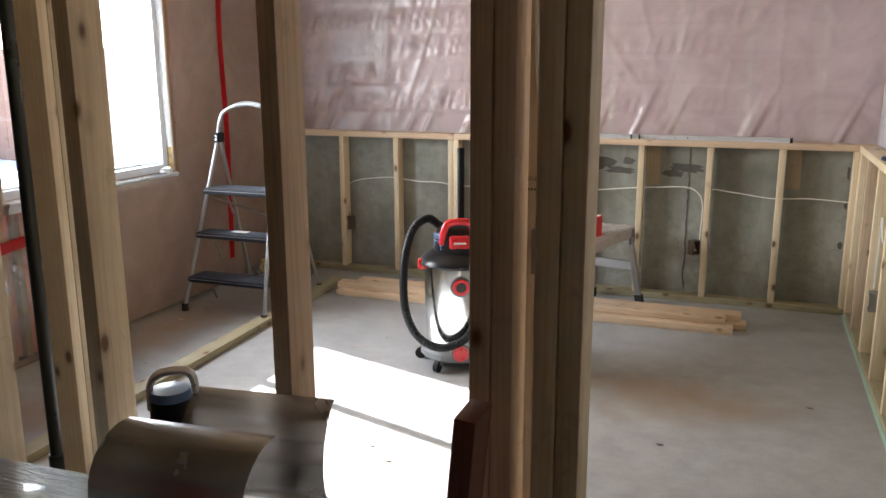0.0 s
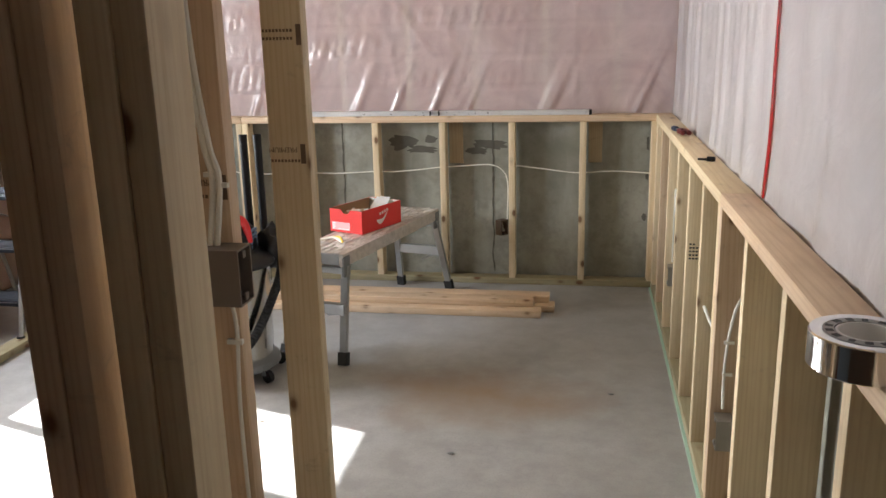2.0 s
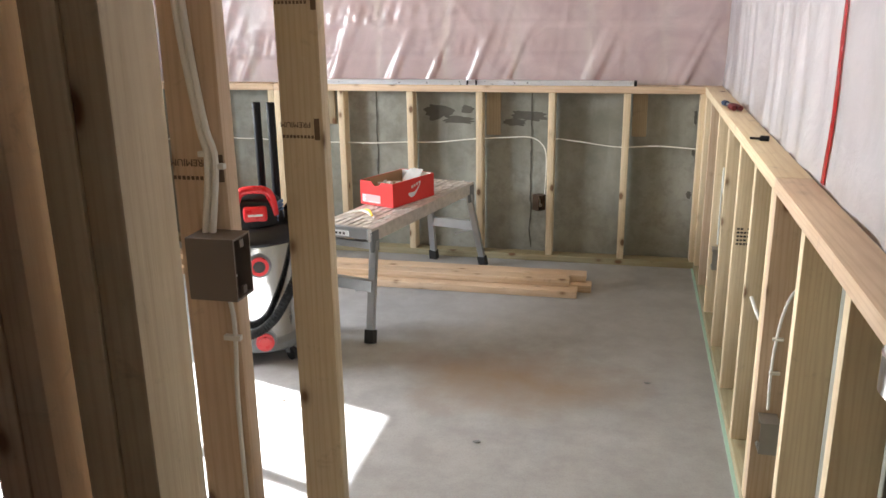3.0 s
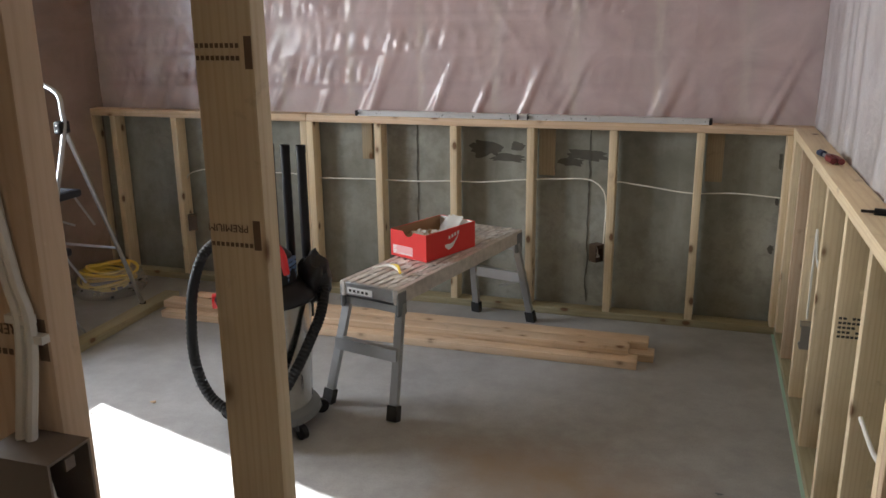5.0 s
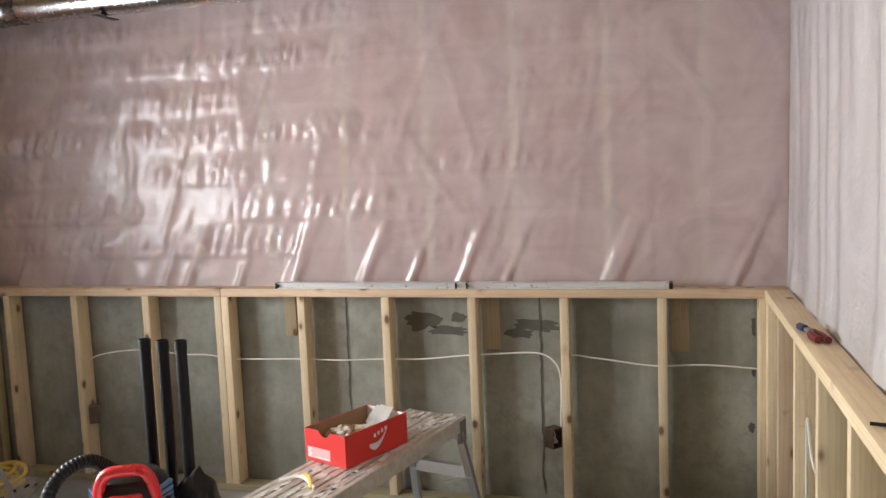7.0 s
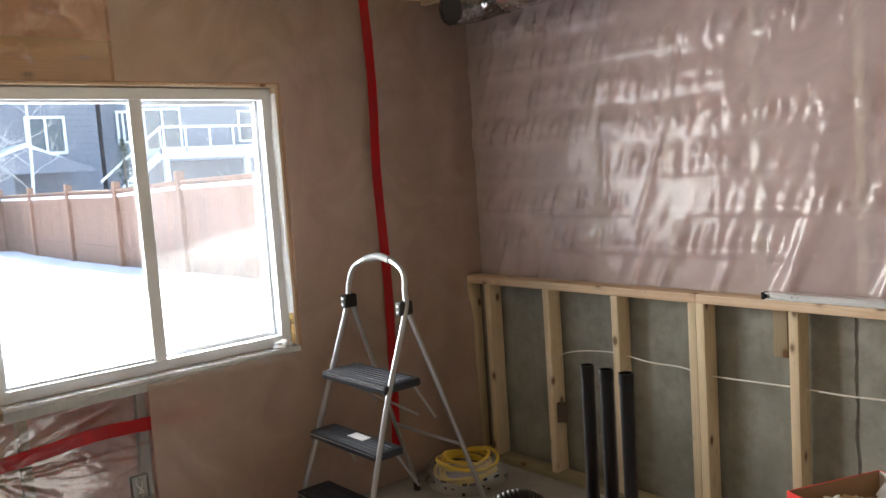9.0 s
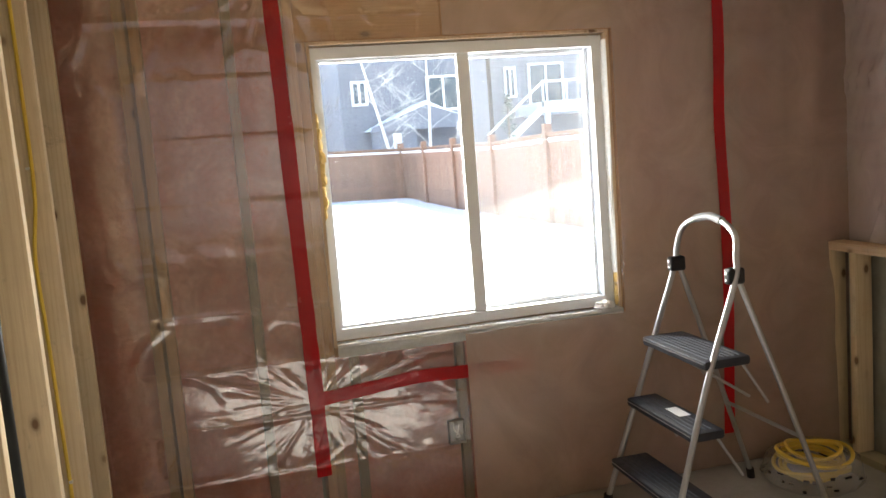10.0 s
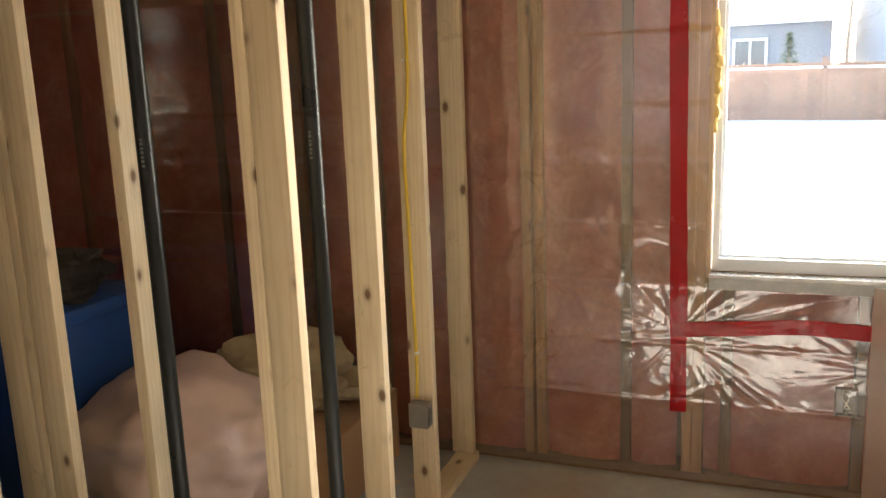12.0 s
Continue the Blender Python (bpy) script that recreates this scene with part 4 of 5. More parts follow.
# east low wall
open_box("electrical_box", (0.815, 3.985, 0.295), (0.075, 0.095, 0.05), "-x", BOX_GREY, "grey metal outlet box on a knotty stud")
open_box("electrical_box", (0.815, 5.575, 0.32), (0.075, 0.095, 0.05), "-x", BOX_GREY, "grey metal outlet box on a low stud")
ec = cable("wiring_cable", [(0.80, 4.39, 0.55), (0.80, 4.2, 0.55), (0.815, 4.1, 0.56)], 0.006, CABLE_W, "white cable coming through a drilled stud", "white wiring")
ec = cable("wiring_cable", [(0.865, 4.0, 0.73), (0.838, 4.0, 0.69), (0.822, 4.002, 0.62), (0.813, 4.003, 0.53), (0.811, 4.003, 0.45), (0.813, 4.0, 0.36)], 0.0042, CABLE_W, "white cable bending down to an outlet box", "white wiring")
for z in (0.57, 0.47):
    staple(ec, (0.82, 4.002, z), "z")
cable("wiring_cable", [(0.81, 5.2, 0.62), (0.8, 5.4, 0.66), (0.81, 5.56, 0.74), (0.812, 5.59, 0.62), (0.812, 5.588, 0.5), (0.812, 5.585, 0.38)], 0.0042, CABLE_W, "white cable bending down to an outlet box", "white wiring")
# small box behind the clear film
open_box("electrical_box", (XW + 0.004, 4.553, 0.385), (0.07, 0.1, 0.03), "+x", BOX_GREY, "grey box pressed behind the clear film")

# mill stamps on the studs
text("stamp", "PREMIUM", bpy.data.objects["stud_partition.001"], 0.0155, INK, pose(-0.241, 3.2993, 1.232, 90, 180, 0))
text("stamp", "PREMIUM", bpy.data.objects["stud_partition.001"], 0.0155, INK, pose(-0.251, 2.9043, 1.23, 90, 180, 0))
for x, y, z in ((-0.235, 3.2996, 1.208), (-0.245, 2.9046, 1.206), (-0.235, 3.2996, 1.462), (-0.235, 3.2996, 1.478)):
    bm = bmesh.new()
    for i in range(9):
        box(bm, x - 0.034 + 0.0075 * i, x - 0.029 + 0.0075 * i, y - 0.0004, y, z - 0.003, z + 0.003)
    part("stamp_line", bm, INK, bpy.data.objects["stud_partition.001"])
for x, y, z in ((-0.196, 3.2996, 1.224), (-0.199, 2.9046, 1.223), (-0.19, 3.2996, 1.47)):
    part("stamp_block", box(bmesh.new(), x - 0.006, x + 0.005, y - 0.0004, y, z - 0.022, z + 0.02), INK, bpy.data.objects["stud_partition.001"])
bm = bmesh.new()
for i in range(5):
    for j in range(6):
        if nz(i * 3.3, j * 2.7) > -0.2:
            box(bm, 0.789 + 0.012 * j, 0.798 + 0.012 * j, 4.7842, 4.7848, 0.61 + 0.014 * i, 0.617 + 0.014 * i)
part("stamp_line", bm, INK_DARK, pony_e)


# ---- round duct under the joists ----
duct = thing("round_duct", (-1.0, 6.25, 2.36), "shiny galvanised round duct hung below the joists", "duct")
part("pipe", tube([(-2.62, 6.33, 2.40), (-2.0, 6.33, 2.40), (0.9, 6.33, 2.40)], 0.076, 24, steps=1), DUCT, duct, smooth=True)
for x in (-2.55, -2.3, -1.2, 0.1):
    part("band", tube([(x, 6.33, 2.40), (x + 0.03, 6.33, 2.40)], 0.0785, 24, steps=1), DUCT, duct, smooth=True)
bm = bmesh.new()
line = smooth_line([(-2.60, 6.33, 2.40), (-2.68, 6.33, 2.40), (-2.76, 6.30, 2.385), (-2.79, 6.22, 2.37), (-2.79, 6.14, 2.36)], 4)
lo = []
for i, p in enumerate(line):
    d = (line[min(i + 1, len(line) - 1)] - line[max(i - 1, 0)]).normalized()
    s = Vector((0, 0, 1)).cross(d).normalized()
    lo.append([p + 0.08 * (math.cos(a) * s + math.sin(a) * d.cross(s)) for a in (2 * math.pi * k / 24 for k in range(24))])
rings(bm, lo, True, (False, False))
bmesh.ops.solidify(bm, geom=bm.faces[:], thickness=0.0015)
part("elbow", bm, DUCT, duct, smooth=True)
part("inside", tube([line[-3], line[-2]], 0.076, 20, steps=1), GAP, duct)
part("hanger_strap", box(bmesh.new(), -2.16, -2.13, 6.25, 6.41, 2.315, 2.318), BLACK, duct)

# ---- spirit level, pliers, driver bit, tape roll on the low walls ----
lev = thing("spirit_level", (-0.49, 6.43, PZ), "long silver spirit level lying on the low wall", "level")
bm = bmesh.new()
for z0, z1, y0, y1 in ((PZ + 0.001, PZ + 0.006, 6.405, 6.455), (PZ + 0.022, PZ + 0.027, 6.405, 6.455), (PZ + 0.006, PZ + 0.022, 6.42, 6.44)):
    box(bm, -1.385, 0.413, y0, y1, z0, z1)
part("rail", bm, LEVEL_ALU, lev)
for x in (-1.388, 0.408):
    part("end_cap", rbox(x - 0.004, x + 0.012, 6.404, 6.456, PZ, PZ + 0.028, 0.002), BLACK, lev)
for x in (-0.51, -0.46):
    part("vial_frame", rbox(x - 0.004, x + 0.004, 6.404, 6.457, PZ + 0.0005, PZ + 0.028, 0.001), BLACK, lev)
part("vial", tube([(-0.506, 6.43, PZ + 0.014), (-0.464, 6.43, PZ + 0.014)], 0.007, 10, steps=1), plain("vial_yellow", (0.6, 0.62, 0.2), 0.15), lev, smooth=True)

pl = thing("pliers", (0.82, 5.46, PZ), "small pliers with dull red grips and navy joint", "tool")
part("jaws", bar((0.79, 5.60, PZ + 0.012), (0.815, 5.51, PZ + 0.012), 0.02, 0.012), GREY_PL, pl)
part("pivot", lathe([(0.012, PZ + 0.002), (0.012, PZ + 0.02)], (0.815, 5.505, 0), 12), GREY_PL, pl, smooth=True)
part("grip", tube([(0.815, 5.50, PZ + 0.012), (0.828, 5.45, PZ + 0.014), (0.838, 5.385, PZ + 0.013)], 0.011, 8), DARK_RED, pl, smooth=True)
part("grip", tube([(0.812, 5.50, PZ + 0.013), (0.802, 5.45, PZ + 0.015), (0.812, 5.39, PZ + 0.013)], 0.011, 8), DARK_RED, pl, smooth=True)
part("grip_end", tube([(0.79, 5.58, PZ + 0.014), (0.80, 5.545, PZ + 0.014)], 0.012, 8, steps=2), NAVY, pl, smooth=True)

bit = thing("driver_bit", (0.81, 4.63, PZ), "black nut driver bit lying on the low wall", "tool")
part("shank", tube([(0.785, 4.64, PZ + 0.007), (0.82, 4.63, PZ + 0.007)], 0.0045, 6, steps=1), BLACK, bit)
part("socket", tube([(0.815, 4.631, PZ + 0.009), (0.842, 4.623, PZ + 0.009)], 0.009, 12, steps=1), BLACK, bit, smooth=True)

tp = thing("tape_roll", (0.776, 2.75, PZ), "roll of shiny aluminium foil tape on the low wall", "tape roll")
part("tape", lathe([(0.040, PZ + 0.001), (0.072, PZ + 0.0), (0.074, PZ + 0.002), (0.074, PZ + 0.048), (0.072, PZ + 0.05), (0.040, PZ + 0.049), (0.040, PZ + 0.001)], (0.776, 2.75, 0), 48, caps=(False, False)), FOIL, tp, smooth=True)
part("core", lathe([(0.036, PZ + 0.0), (0.0395, PZ + 0.0), (0.0395, PZ + 0.05), (0.036, PZ + 0.05), (0.036, PZ + 0.0)], (0.776, 2.75, 0), 40, caps=(False, False)), WHITE, tp, "pale card core", True)
part("core_print", lathe([(0.041, PZ + 0.0503), (0.056, PZ + 0.0503)], (0.776, 2.75, 0), 40, caps=(False, False)), plain("grey_print", (0.4, 0.4, 0.4), 0.5), tp)
bm = bmesh.new()
for i in range(14):
    a = 2 * math.pi * i / 14
    box(bm, 0.043, 0.053, -0.004 - 0.002 * (i % 3), 0.004, PZ + 0.0506, PZ + 0.0509, Matrix.Translation((0.776, 2.75, 0)) @ Matrix.Rotation(a, 4, "Z"))
part("core_mark", bm, BLACK, tp)

# ---- boards on the floor ----
stack = (( -2.275, 0.172, 5.787, 0.0, -0.1), (-2.20, 0.240, 5.884, 0.0, 0.2), (-2.25, 0.16, 5.982, 0.0, 0.1), (-2.29, 0.13, 5.845, 0.038, 0.4), (-2.19, 0.21, 5.942, 0.038, -0.1))
for x0, x1, y, z, rot in stack:
    ob = lumber("board", None, x0, x1, y, y + 0.089, z + 0.0006, z + 0.0386, PINE_WARM, lean=pose(0, 0, 0, 0, 0, rot))
    tagged(ob, "new pine board in a low stack on the concrete floor", "board", "stacked boards")


# ---- work platform ----
def platform():
    m = Matrix.Translation((-0.695, 5.69, 0)) @ Matrix.Rotation(radians(-13.7), 4, "Z")
    b = thing("work_platform", (-0.683, 5.655, 0), "folding aluminium work platform splashed with plaster", "work bench")
    H, L, Wd = 0.505, 1.09, 0.255

    def g(x, y, z):
        return m @ Vector((x, y, z))
    n = 6
    for i in range(n):
        x = -Wd / 2 + 0.012 + i * (Wd - 0.024) / n
        part("deck_slat", rbox(x + 0.004, x + (Wd - 0.024) / n - 0.004, -L / 2 + 0.01, L / 2 - 0.01, H - 0.012, H, 0.002, 1, m), ALU_WORN, b)
    part("deck_pan", box(bmesh.new(), -Wd / 2 + 0.01, Wd / 2 - 0.01, -L / 2 + 0.01, L / 2 - 0.01, H - 0.02, H - 0.0125, m), GAP, b)
    for s in (-1, 1):
        part("side_rail", rbox(s * (Wd / 2) - 0.012, s * (Wd / 2) + 0.012, -L / 2, L / 2, H - 0.062, H + 0.001, 0.004, 2, m), ALU_WORN, b)
        part("end_rail", rbox(-Wd / 2 + 0.013, Wd / 2 - 0.013, s * (L / 2 - 0.014) - 0.012, s * (L / 2 - 0.014) + 0.012, H - 0.055, H - 0.001, 0.004, 2, m), ALU, b)
        for q in (-1, 1):
            top, foot = g(q * (Wd / 2 - 0.004), s * (L / 2 - 0.045), H - 0.05), g(q * (Wd / 2 + 0.03), s * (L / 2 + 0.075), 0.03)
            leg = part("leg", bar(top, foot, 0.034, 0.022, up=m.to_3x3() @ Vector((0, 1, 0))), ALU, b)
            f = (foot - top).normalized()
            part("rubber_foot", bar(foot - f * 0.03, foot + f * 0.03 + Vector((0, 0, 0.0)), 0.045, 0.034, up=m.to_3x3() @ Vector((0, 1, 0))), RUBBER, leg)
            part("hinge", rbox(q * (Wd / 2 + 0.006) - 0.008, q * (Wd / 2 + 0.006) + 0.008, s * (L / 2 - 0.03) - 0.03, s * (L / 2 - 0.03) + 0.03, H - 0.11, H - 0.01, 0.006, 2, m), GREY_PL, b)
        part("rung", bar(g(-Wd / 2 - 0.02, s * (L / 2 + 0.022), 0.25), g(Wd / 2 + 0.02, s * (L / 2 + 0.022), 0.25), 0.03, 0.05), ALU, b)
        part("cross_rail", bar(g(-Wd / 2, s * (L / 2 - 0.03), 0.42), g(Wd / 2, s * (L / 2 - 0.03), 0.42), 0.02, 0.03), ALU, b)
        part("brace", bar(g(Wd / 2 + 0.005, s * (L / 2 + 0.03), 0.235), g(Wd / 2 - 0.10, s * (L / 2 - 0.02), 0.2), 0.006, 0.012), ALU, b)
    part("label_plate", box(bmesh.new(), -0.10, 0.02, -L / 2 - 0.0035, -L / 2 - 0.0012, H - 0.045, H - 0.02, m), WHITE, b)
    bm = bmesh.new()
    for i in range(5):
        box(bm, -0.092 + 0.02 * i, -0.08 + 0.02 * i, -L / 2 - 0.0042, -L / 2 - 0.0036, H - 0.038, H - 0.028, m)
    part("label_print", bm, INK_DARK, b)
    rnd = random.Random(4)
    bm = bmesh.new()
    for i in range(170):
        x, y = rnd.uniform(-Wd / 2 + 0.01, Wd / 2 - 0.01), rnd.uniform(-L / 2 + 0.02, L / 2 - 0.02)
        r = rnd.uniform(0.003, 0.012)
        lp = [g(x + r * (1 + 0.4 * nz(a, i)) * math.cos(a), y + 2.4 * r * (1 + 0.4 * nz(a, i + 9)) * math.sin(a), H + 0.0004) for a in (k * math.pi / 4 for k in range(8))]
        rings(bm, [lp, [p + Vector((0, 0, 0.0012)) for p in lp]])
    tagged(part("plaster_splash", bm, SPLASH, b), kind="stuff")
    return m, H


BENCH, BH = platform()


def shoe_box():
    m = Matrix.Translation((-0.73, 5.702, BH + 0.0025)) @ Matrix.Rotation(radians(-22.7), 4, "Z")
    b = thing("shoe_box", (-0.73, 5.702, BH), "open red shoe box full of crumpled paper on the platform", "box")
    w, l, h, t = 0.205, 0.335, 0.118, 0.003
    # short front wall with a finger notch
    for s, nm in ((-1, "front_wall"), (1, "back_wall")):
        bm = bmesh.new()
        xs = spread(-w / 2, w / 2, 0.01)
        lo = []
        for x in xs:
            top = h - 0.022 * max(0, 1 - (x / 0.026) ** 2) ** 0.5 if abs(x) < 0.026 else h
            y = s * (l / 2)
            lo.append([m @ Vector(q) for q in ((x, y, 0), (x, y, top), (x, y - s * t, top), (x, y - s * t, 0))])
        rings(bm, lo)
        part(nm, bm, RED_CARD, b)
    for s in (-1, 1):
        side = part("side_wall", box(bmesh.new(), s * w / 2 - (t if s > 0 else 0), s * w / 2 + (0 if s > 0 else t), -l / 2 + t, l / 2 - t, 0, h, m), RED_CARD, b)
        part("card_lining", box(bmesh.new(), s * (w / 2 - t - 0.0008) - 0.0006, s * (w / 2 - t - 0.0008) + 0.0006, -l / 2 + 0.004, l / 2 - 0.004, 0.004, h - 0.001, m), CARD, side)
    part("base", box(bmesh.new(), -w / 2 + t, w / 2 - t, -l / 2 + t, l / 2 - t, 0, t, m), CARD, b)
    part("back_lining", box(bmesh.new(), -w / 2 + 0.004, w / 2 - 0.004, l / 2 - 0.0055, l / 2 - 0.0035, 0.004, h - 0.001, m), WHITE, b)
    part("size_label", box(bmesh.new(), -w / 2 + 0.012, 0.025, -l / 2 - 0.0012, -l / 2 - 0.0004, 0.012, 0.052, m), plain("pink_label", (0.8, 0.42, 0.42), 0.5), b)
    bm = bmesh.new()
    for i in range(4):
        box(bm, -w / 2 + 0.016, -w / 2 + 0.03 + 0.006 * (i % 2), -l / 2 - 0.0018, -l / 2 - 0.0013, 0.016 + 0.009 * i, 0.021 + 0.009 * i, m)
    box(bm, -0.05, 0.02, -l / 2 - 0.0018, -l / 2 - 0.0013, 0.016, 0.019, m)
    part("label_print", bm, WHITE, b)
    # white curved mark on the long side
    bm = bmesh.new()
    lo = []
    for i in range(15):
        q = i / 14
        y, z = -0.045 + 0.10 * q, 0.048 + 0.045 * q ** 1.6 - 0.02 * math.sin(q * 3.1)
        wd = 0.012 * (1 - q) ** 0.8 * (0.35 + min(1, q * 4)) + 0.0008
        lo.append([m @ Vector((w / 2 + 0.0006, y, z - wd)), m @ Vector((w / 2 + 0.0006, y, z + wd))])
    rings(bm, lo, False, (False, False))
    for i in range(4):
        y = -0.02 + 0.02 * i
        box(bm, w / 2 + 0.0003, w / 2 + 0.0008, y, y + 0.012, 0.072 + 0.004 * i, 0.086 + 0.004 * i, m)
    part("printed_mark", bm, WHITE, b)
    rnd = random.Random(8)
    for i in range(9):
        c = m @ Vector((rnd.uniform(-0.055, 0.055), rnd.uniform(-0.10, 0.12), 0.052 + rnd.uniform(-0.01, 0.022)))
        pm = PAPER if i % 2 else KRAFT
        solo("paper_wad", blob(bmesh.new(), c, rnd.uniform(0.024, 0.036), i * 3.1, (1.2, 1.0, 0.75), 0.95, 3), pm, "crumpled wrapping paper inside the shoe box", "paper", group="crumpled paper")
    bm = bmesh.new()
    us = spread(-0.045, 0.045, 0.015)
    rings(bm, [[m @ Vector((u, 0.09 + 0.07 * v + 0.01 * nz(u * 30, v * 5), 0.075 + 0.055 * v + 0.012 * nz(u * 40, v * 4, 2))) for u in us] for v in (0, 0.25, 0.5, 0.75, 1)], False, (False, False))
    bmesh.ops.solidify(bm, geom=bm.faces[:], thickness=0.0008)
    solo("paper_sheet", bm, PAPER, "torn white sheet standing in the shoe box", "paper", group="crumpled paper", smooth=True)


shoe_box()
for k, (pts, mm, lb) in enumerate((([(-0.11, -0.36, 0), (-0.04, -0.33, 0.012), (0.05, -0.375, 0.002)], CABLE_W, "white"), ([(-0.07, -0.29, 0.001), (0.0, -0.34, 0.02), (0.055, -0.40, 0.012)], CABLE_Y, "yellow"))):
    bm = tube([BENCH @ (Vector(q) + Vector((0, 0, BH + 0.007))) for q in pts], 0.006, 8, flat=0.6)
    solo("cable_offcut", bm, mm, f"short {lb} cable offcut on the work platform", "cable", group="cable offcuts", smooth=True)


# ---- shop vacuum ----
def vacuum():
    cx, cy = -1.13, 4.91
    yaw = math.atan2(1.9 - cy, 0.3 - cx)
    v = thing("shop_vacuum", (cx, cy, 0), "stainless shop vacuum with black lid, red handle and hose", "vacuum")
    C = (cx, cy, 0)

    def at(r, a, z):
        return Vector((cx + r * math.cos(yaw + a), cy + r * math.sin(yaw + a), z))
    part("drum", lathe([(0.146, 0.085), (0.152, 0.09), (0.160, 0.30), (0.166, 0.500), (0.166, 0.515)], C, 48), STEEL, v, smooth=True)
    part("base", lathe([(0.145, 0.045), (0.174, 0.048), (0.182, 0.06), (0.178, 0.082), (0.160, 0.098), (0.148, 0.1)], C, 40), GREY_PL, v, smooth=True)
    part("lid", lathe([(0.166, 0.512), (0.184, 0.514), (0.188, 0.524), (0.184, 0.535), (0.168, 0.552), (0.135, 0.575), (0.112, 0.585)], C, 40), BLACK, v, smooth=True)
    part("motor_head", lathe([(0.116, 0.575), (0.118, 0.59), (0.112, 0.645), (0.102, 0.675), (0.078, 0.697), (0.0, 0.705)], C, 36, caps=(True, False)), BLACK, v, smooth=True)
    for s in (-1, 1):
        for i in range(5):
            part("side_vent", bar(at(0.113, s * 1.15 - 0.3, 0.597 + 0.017 * i), at(0.113, s * 1.15 + 0.35, 0.597 + 0.017 * i), 0.012, 0.011), BLUE_PL, v)
    m = Matrix.Translation(C) @ Matrix.Rotation(yaw, 4, "Z")
    part("control_panel", rbox(0.088, 0.119, -0.048, 0.048, 0.602, 0.668, 0.012, 3, m), RED_PL, v, "red switch panel", True)
    part("printed_mark", box(bmesh.new(), 0.1192, 0.120, -0.03, 0.03, 0.628, 0.637, m), WHITE, v)
    part("handle", tube([at(0.106, -0.85, 0.62), at(0.104, -0.75, 0.69), at(0.092, -0.55, 0.725), at(0.085, 0, 0.733), at(0.092, 0.55, 0.725), at(0.104, 0.75, 0.69), at(0.106, 0.85, 0.62)], 0.017, 12), RED_PL, v, "red carrying handle", True)
    for nm, z, r in (("inlet_port", 0.432, 0.041), ("drain_cap", 0.098, 0.040)):
        c = at(0.155, 0, z)
        ax = (at(1, 0, 0) - at(0, 0, 0)).normalized()
        surround = part(nm, tube([c - ax * 0.01, c + ax * 0.018], r + 0.009, 28, steps=1), GREY_PL, v, smooth=True)
        part("collar", tube([c + ax * 0.012, c + ax * 0.032], r - 0.002, 28, steps=1), RED_PL, surround, "red plastic ring", True)
        if nm == "inlet_port":
            part("opening", tube([c + ax * 0.030, c + ax * 0.0328], r - 0.016, 24, steps=1), GAP, surround)
        else:
            part("grip", tube([c + ax * 0.03, c + ax * 0.038], r - 0.014, 20, steps=1), RED_PL, surround, smooth=True)
    for i in range(5):
        a = 0.62 + i * 2 * math.pi / 5
        w = part("caster", tube([at(0.19, a - 0.06, 0.028), at(0.19, a + 0.06, 0.028)], 0.028, 16, steps=1), BLACK, v, smooth=True)
        part("fork", bar(at(0.175, a, 0.03), at(0.165, a, 0.075), 0.03, 0.03), GREY_PL, w)
    part("latch", rbox(0.165, 0.195, -0.02, 0.02, 0.49, 0.54, 0.006, 2, Matrix.Translation(C) @ Matrix.Rotation(yaw - 1.45, 4, "Z")), RED_PL, v, "red lid latch", True)
    part("accessory_bag", blob(bmesh.new(), at(0.18, 1.75, 0.57), 0.075, 3, (0.8, 0.8, 1.25), 0.35, 3), BLACK, v, "", True)
    for k, (x, y, zt) in enumerate(((-1.168, 5.075, 1.06), (-1.098, 5.065, 1.06), (-1.028, 5.055, 1.063))):
        part("wand_tube", lathe([(0.0175, 0.40), (0.0175, zt - 0.03), (0.019, zt - 0.03), (0.019, zt), (0.0165, zt), (0.0165, zt - 0.03)], (x, y, 0), 18), BLACK, v, smooth=True)
    hose = [at(0.10, 2.6, 0.60), at(0.13, -2.5, 0.68), at(0.15, -1.95, 0.725), at(0.21, -1.62, 0.69), at(0.255, -1.45, 0.58), at(0.275, -1.36, 0.43), at(0.274, -1.25, 0.29), at(0.25, -1.0, 0.185),
            at(0.222, -0.6, 0.14), at(0.206, -0.2, 0.15), at(0.2, 0.2, 0.20), at(0.2, 0.55, 0.29), at(0.205, 0.9, 0.39), at(0.215, 1.2, 0.47), at(0.21, 1.6, 0.545), at(0.17, 2.0, 0.58)]
    line = smooth_line(hose, 16)
    loops, side = [], None
    bm = bmesh.new()
    for i, p in enumerate(line):
        d = (line[min(i + 1, len(line) - 1)] - line[max(i - 1, 0)]).normalized()
        side = d.orthogonal().normalized() if side is None else (side - d * side.dot(d)).normalized()
        up = d.cross(side)
        rad = 0.0185 if i % 2 else 0.0215
        loops.append([p + rad * (math.cos(a) * side + math.sin(a) * up) for a in (2 * math.pi * k / 12 for k in range(12))])
    rings(bm, loops)
    part("hose", bm, BLACK_HOSE, v, "ribbed black hose", True)


vacuum()


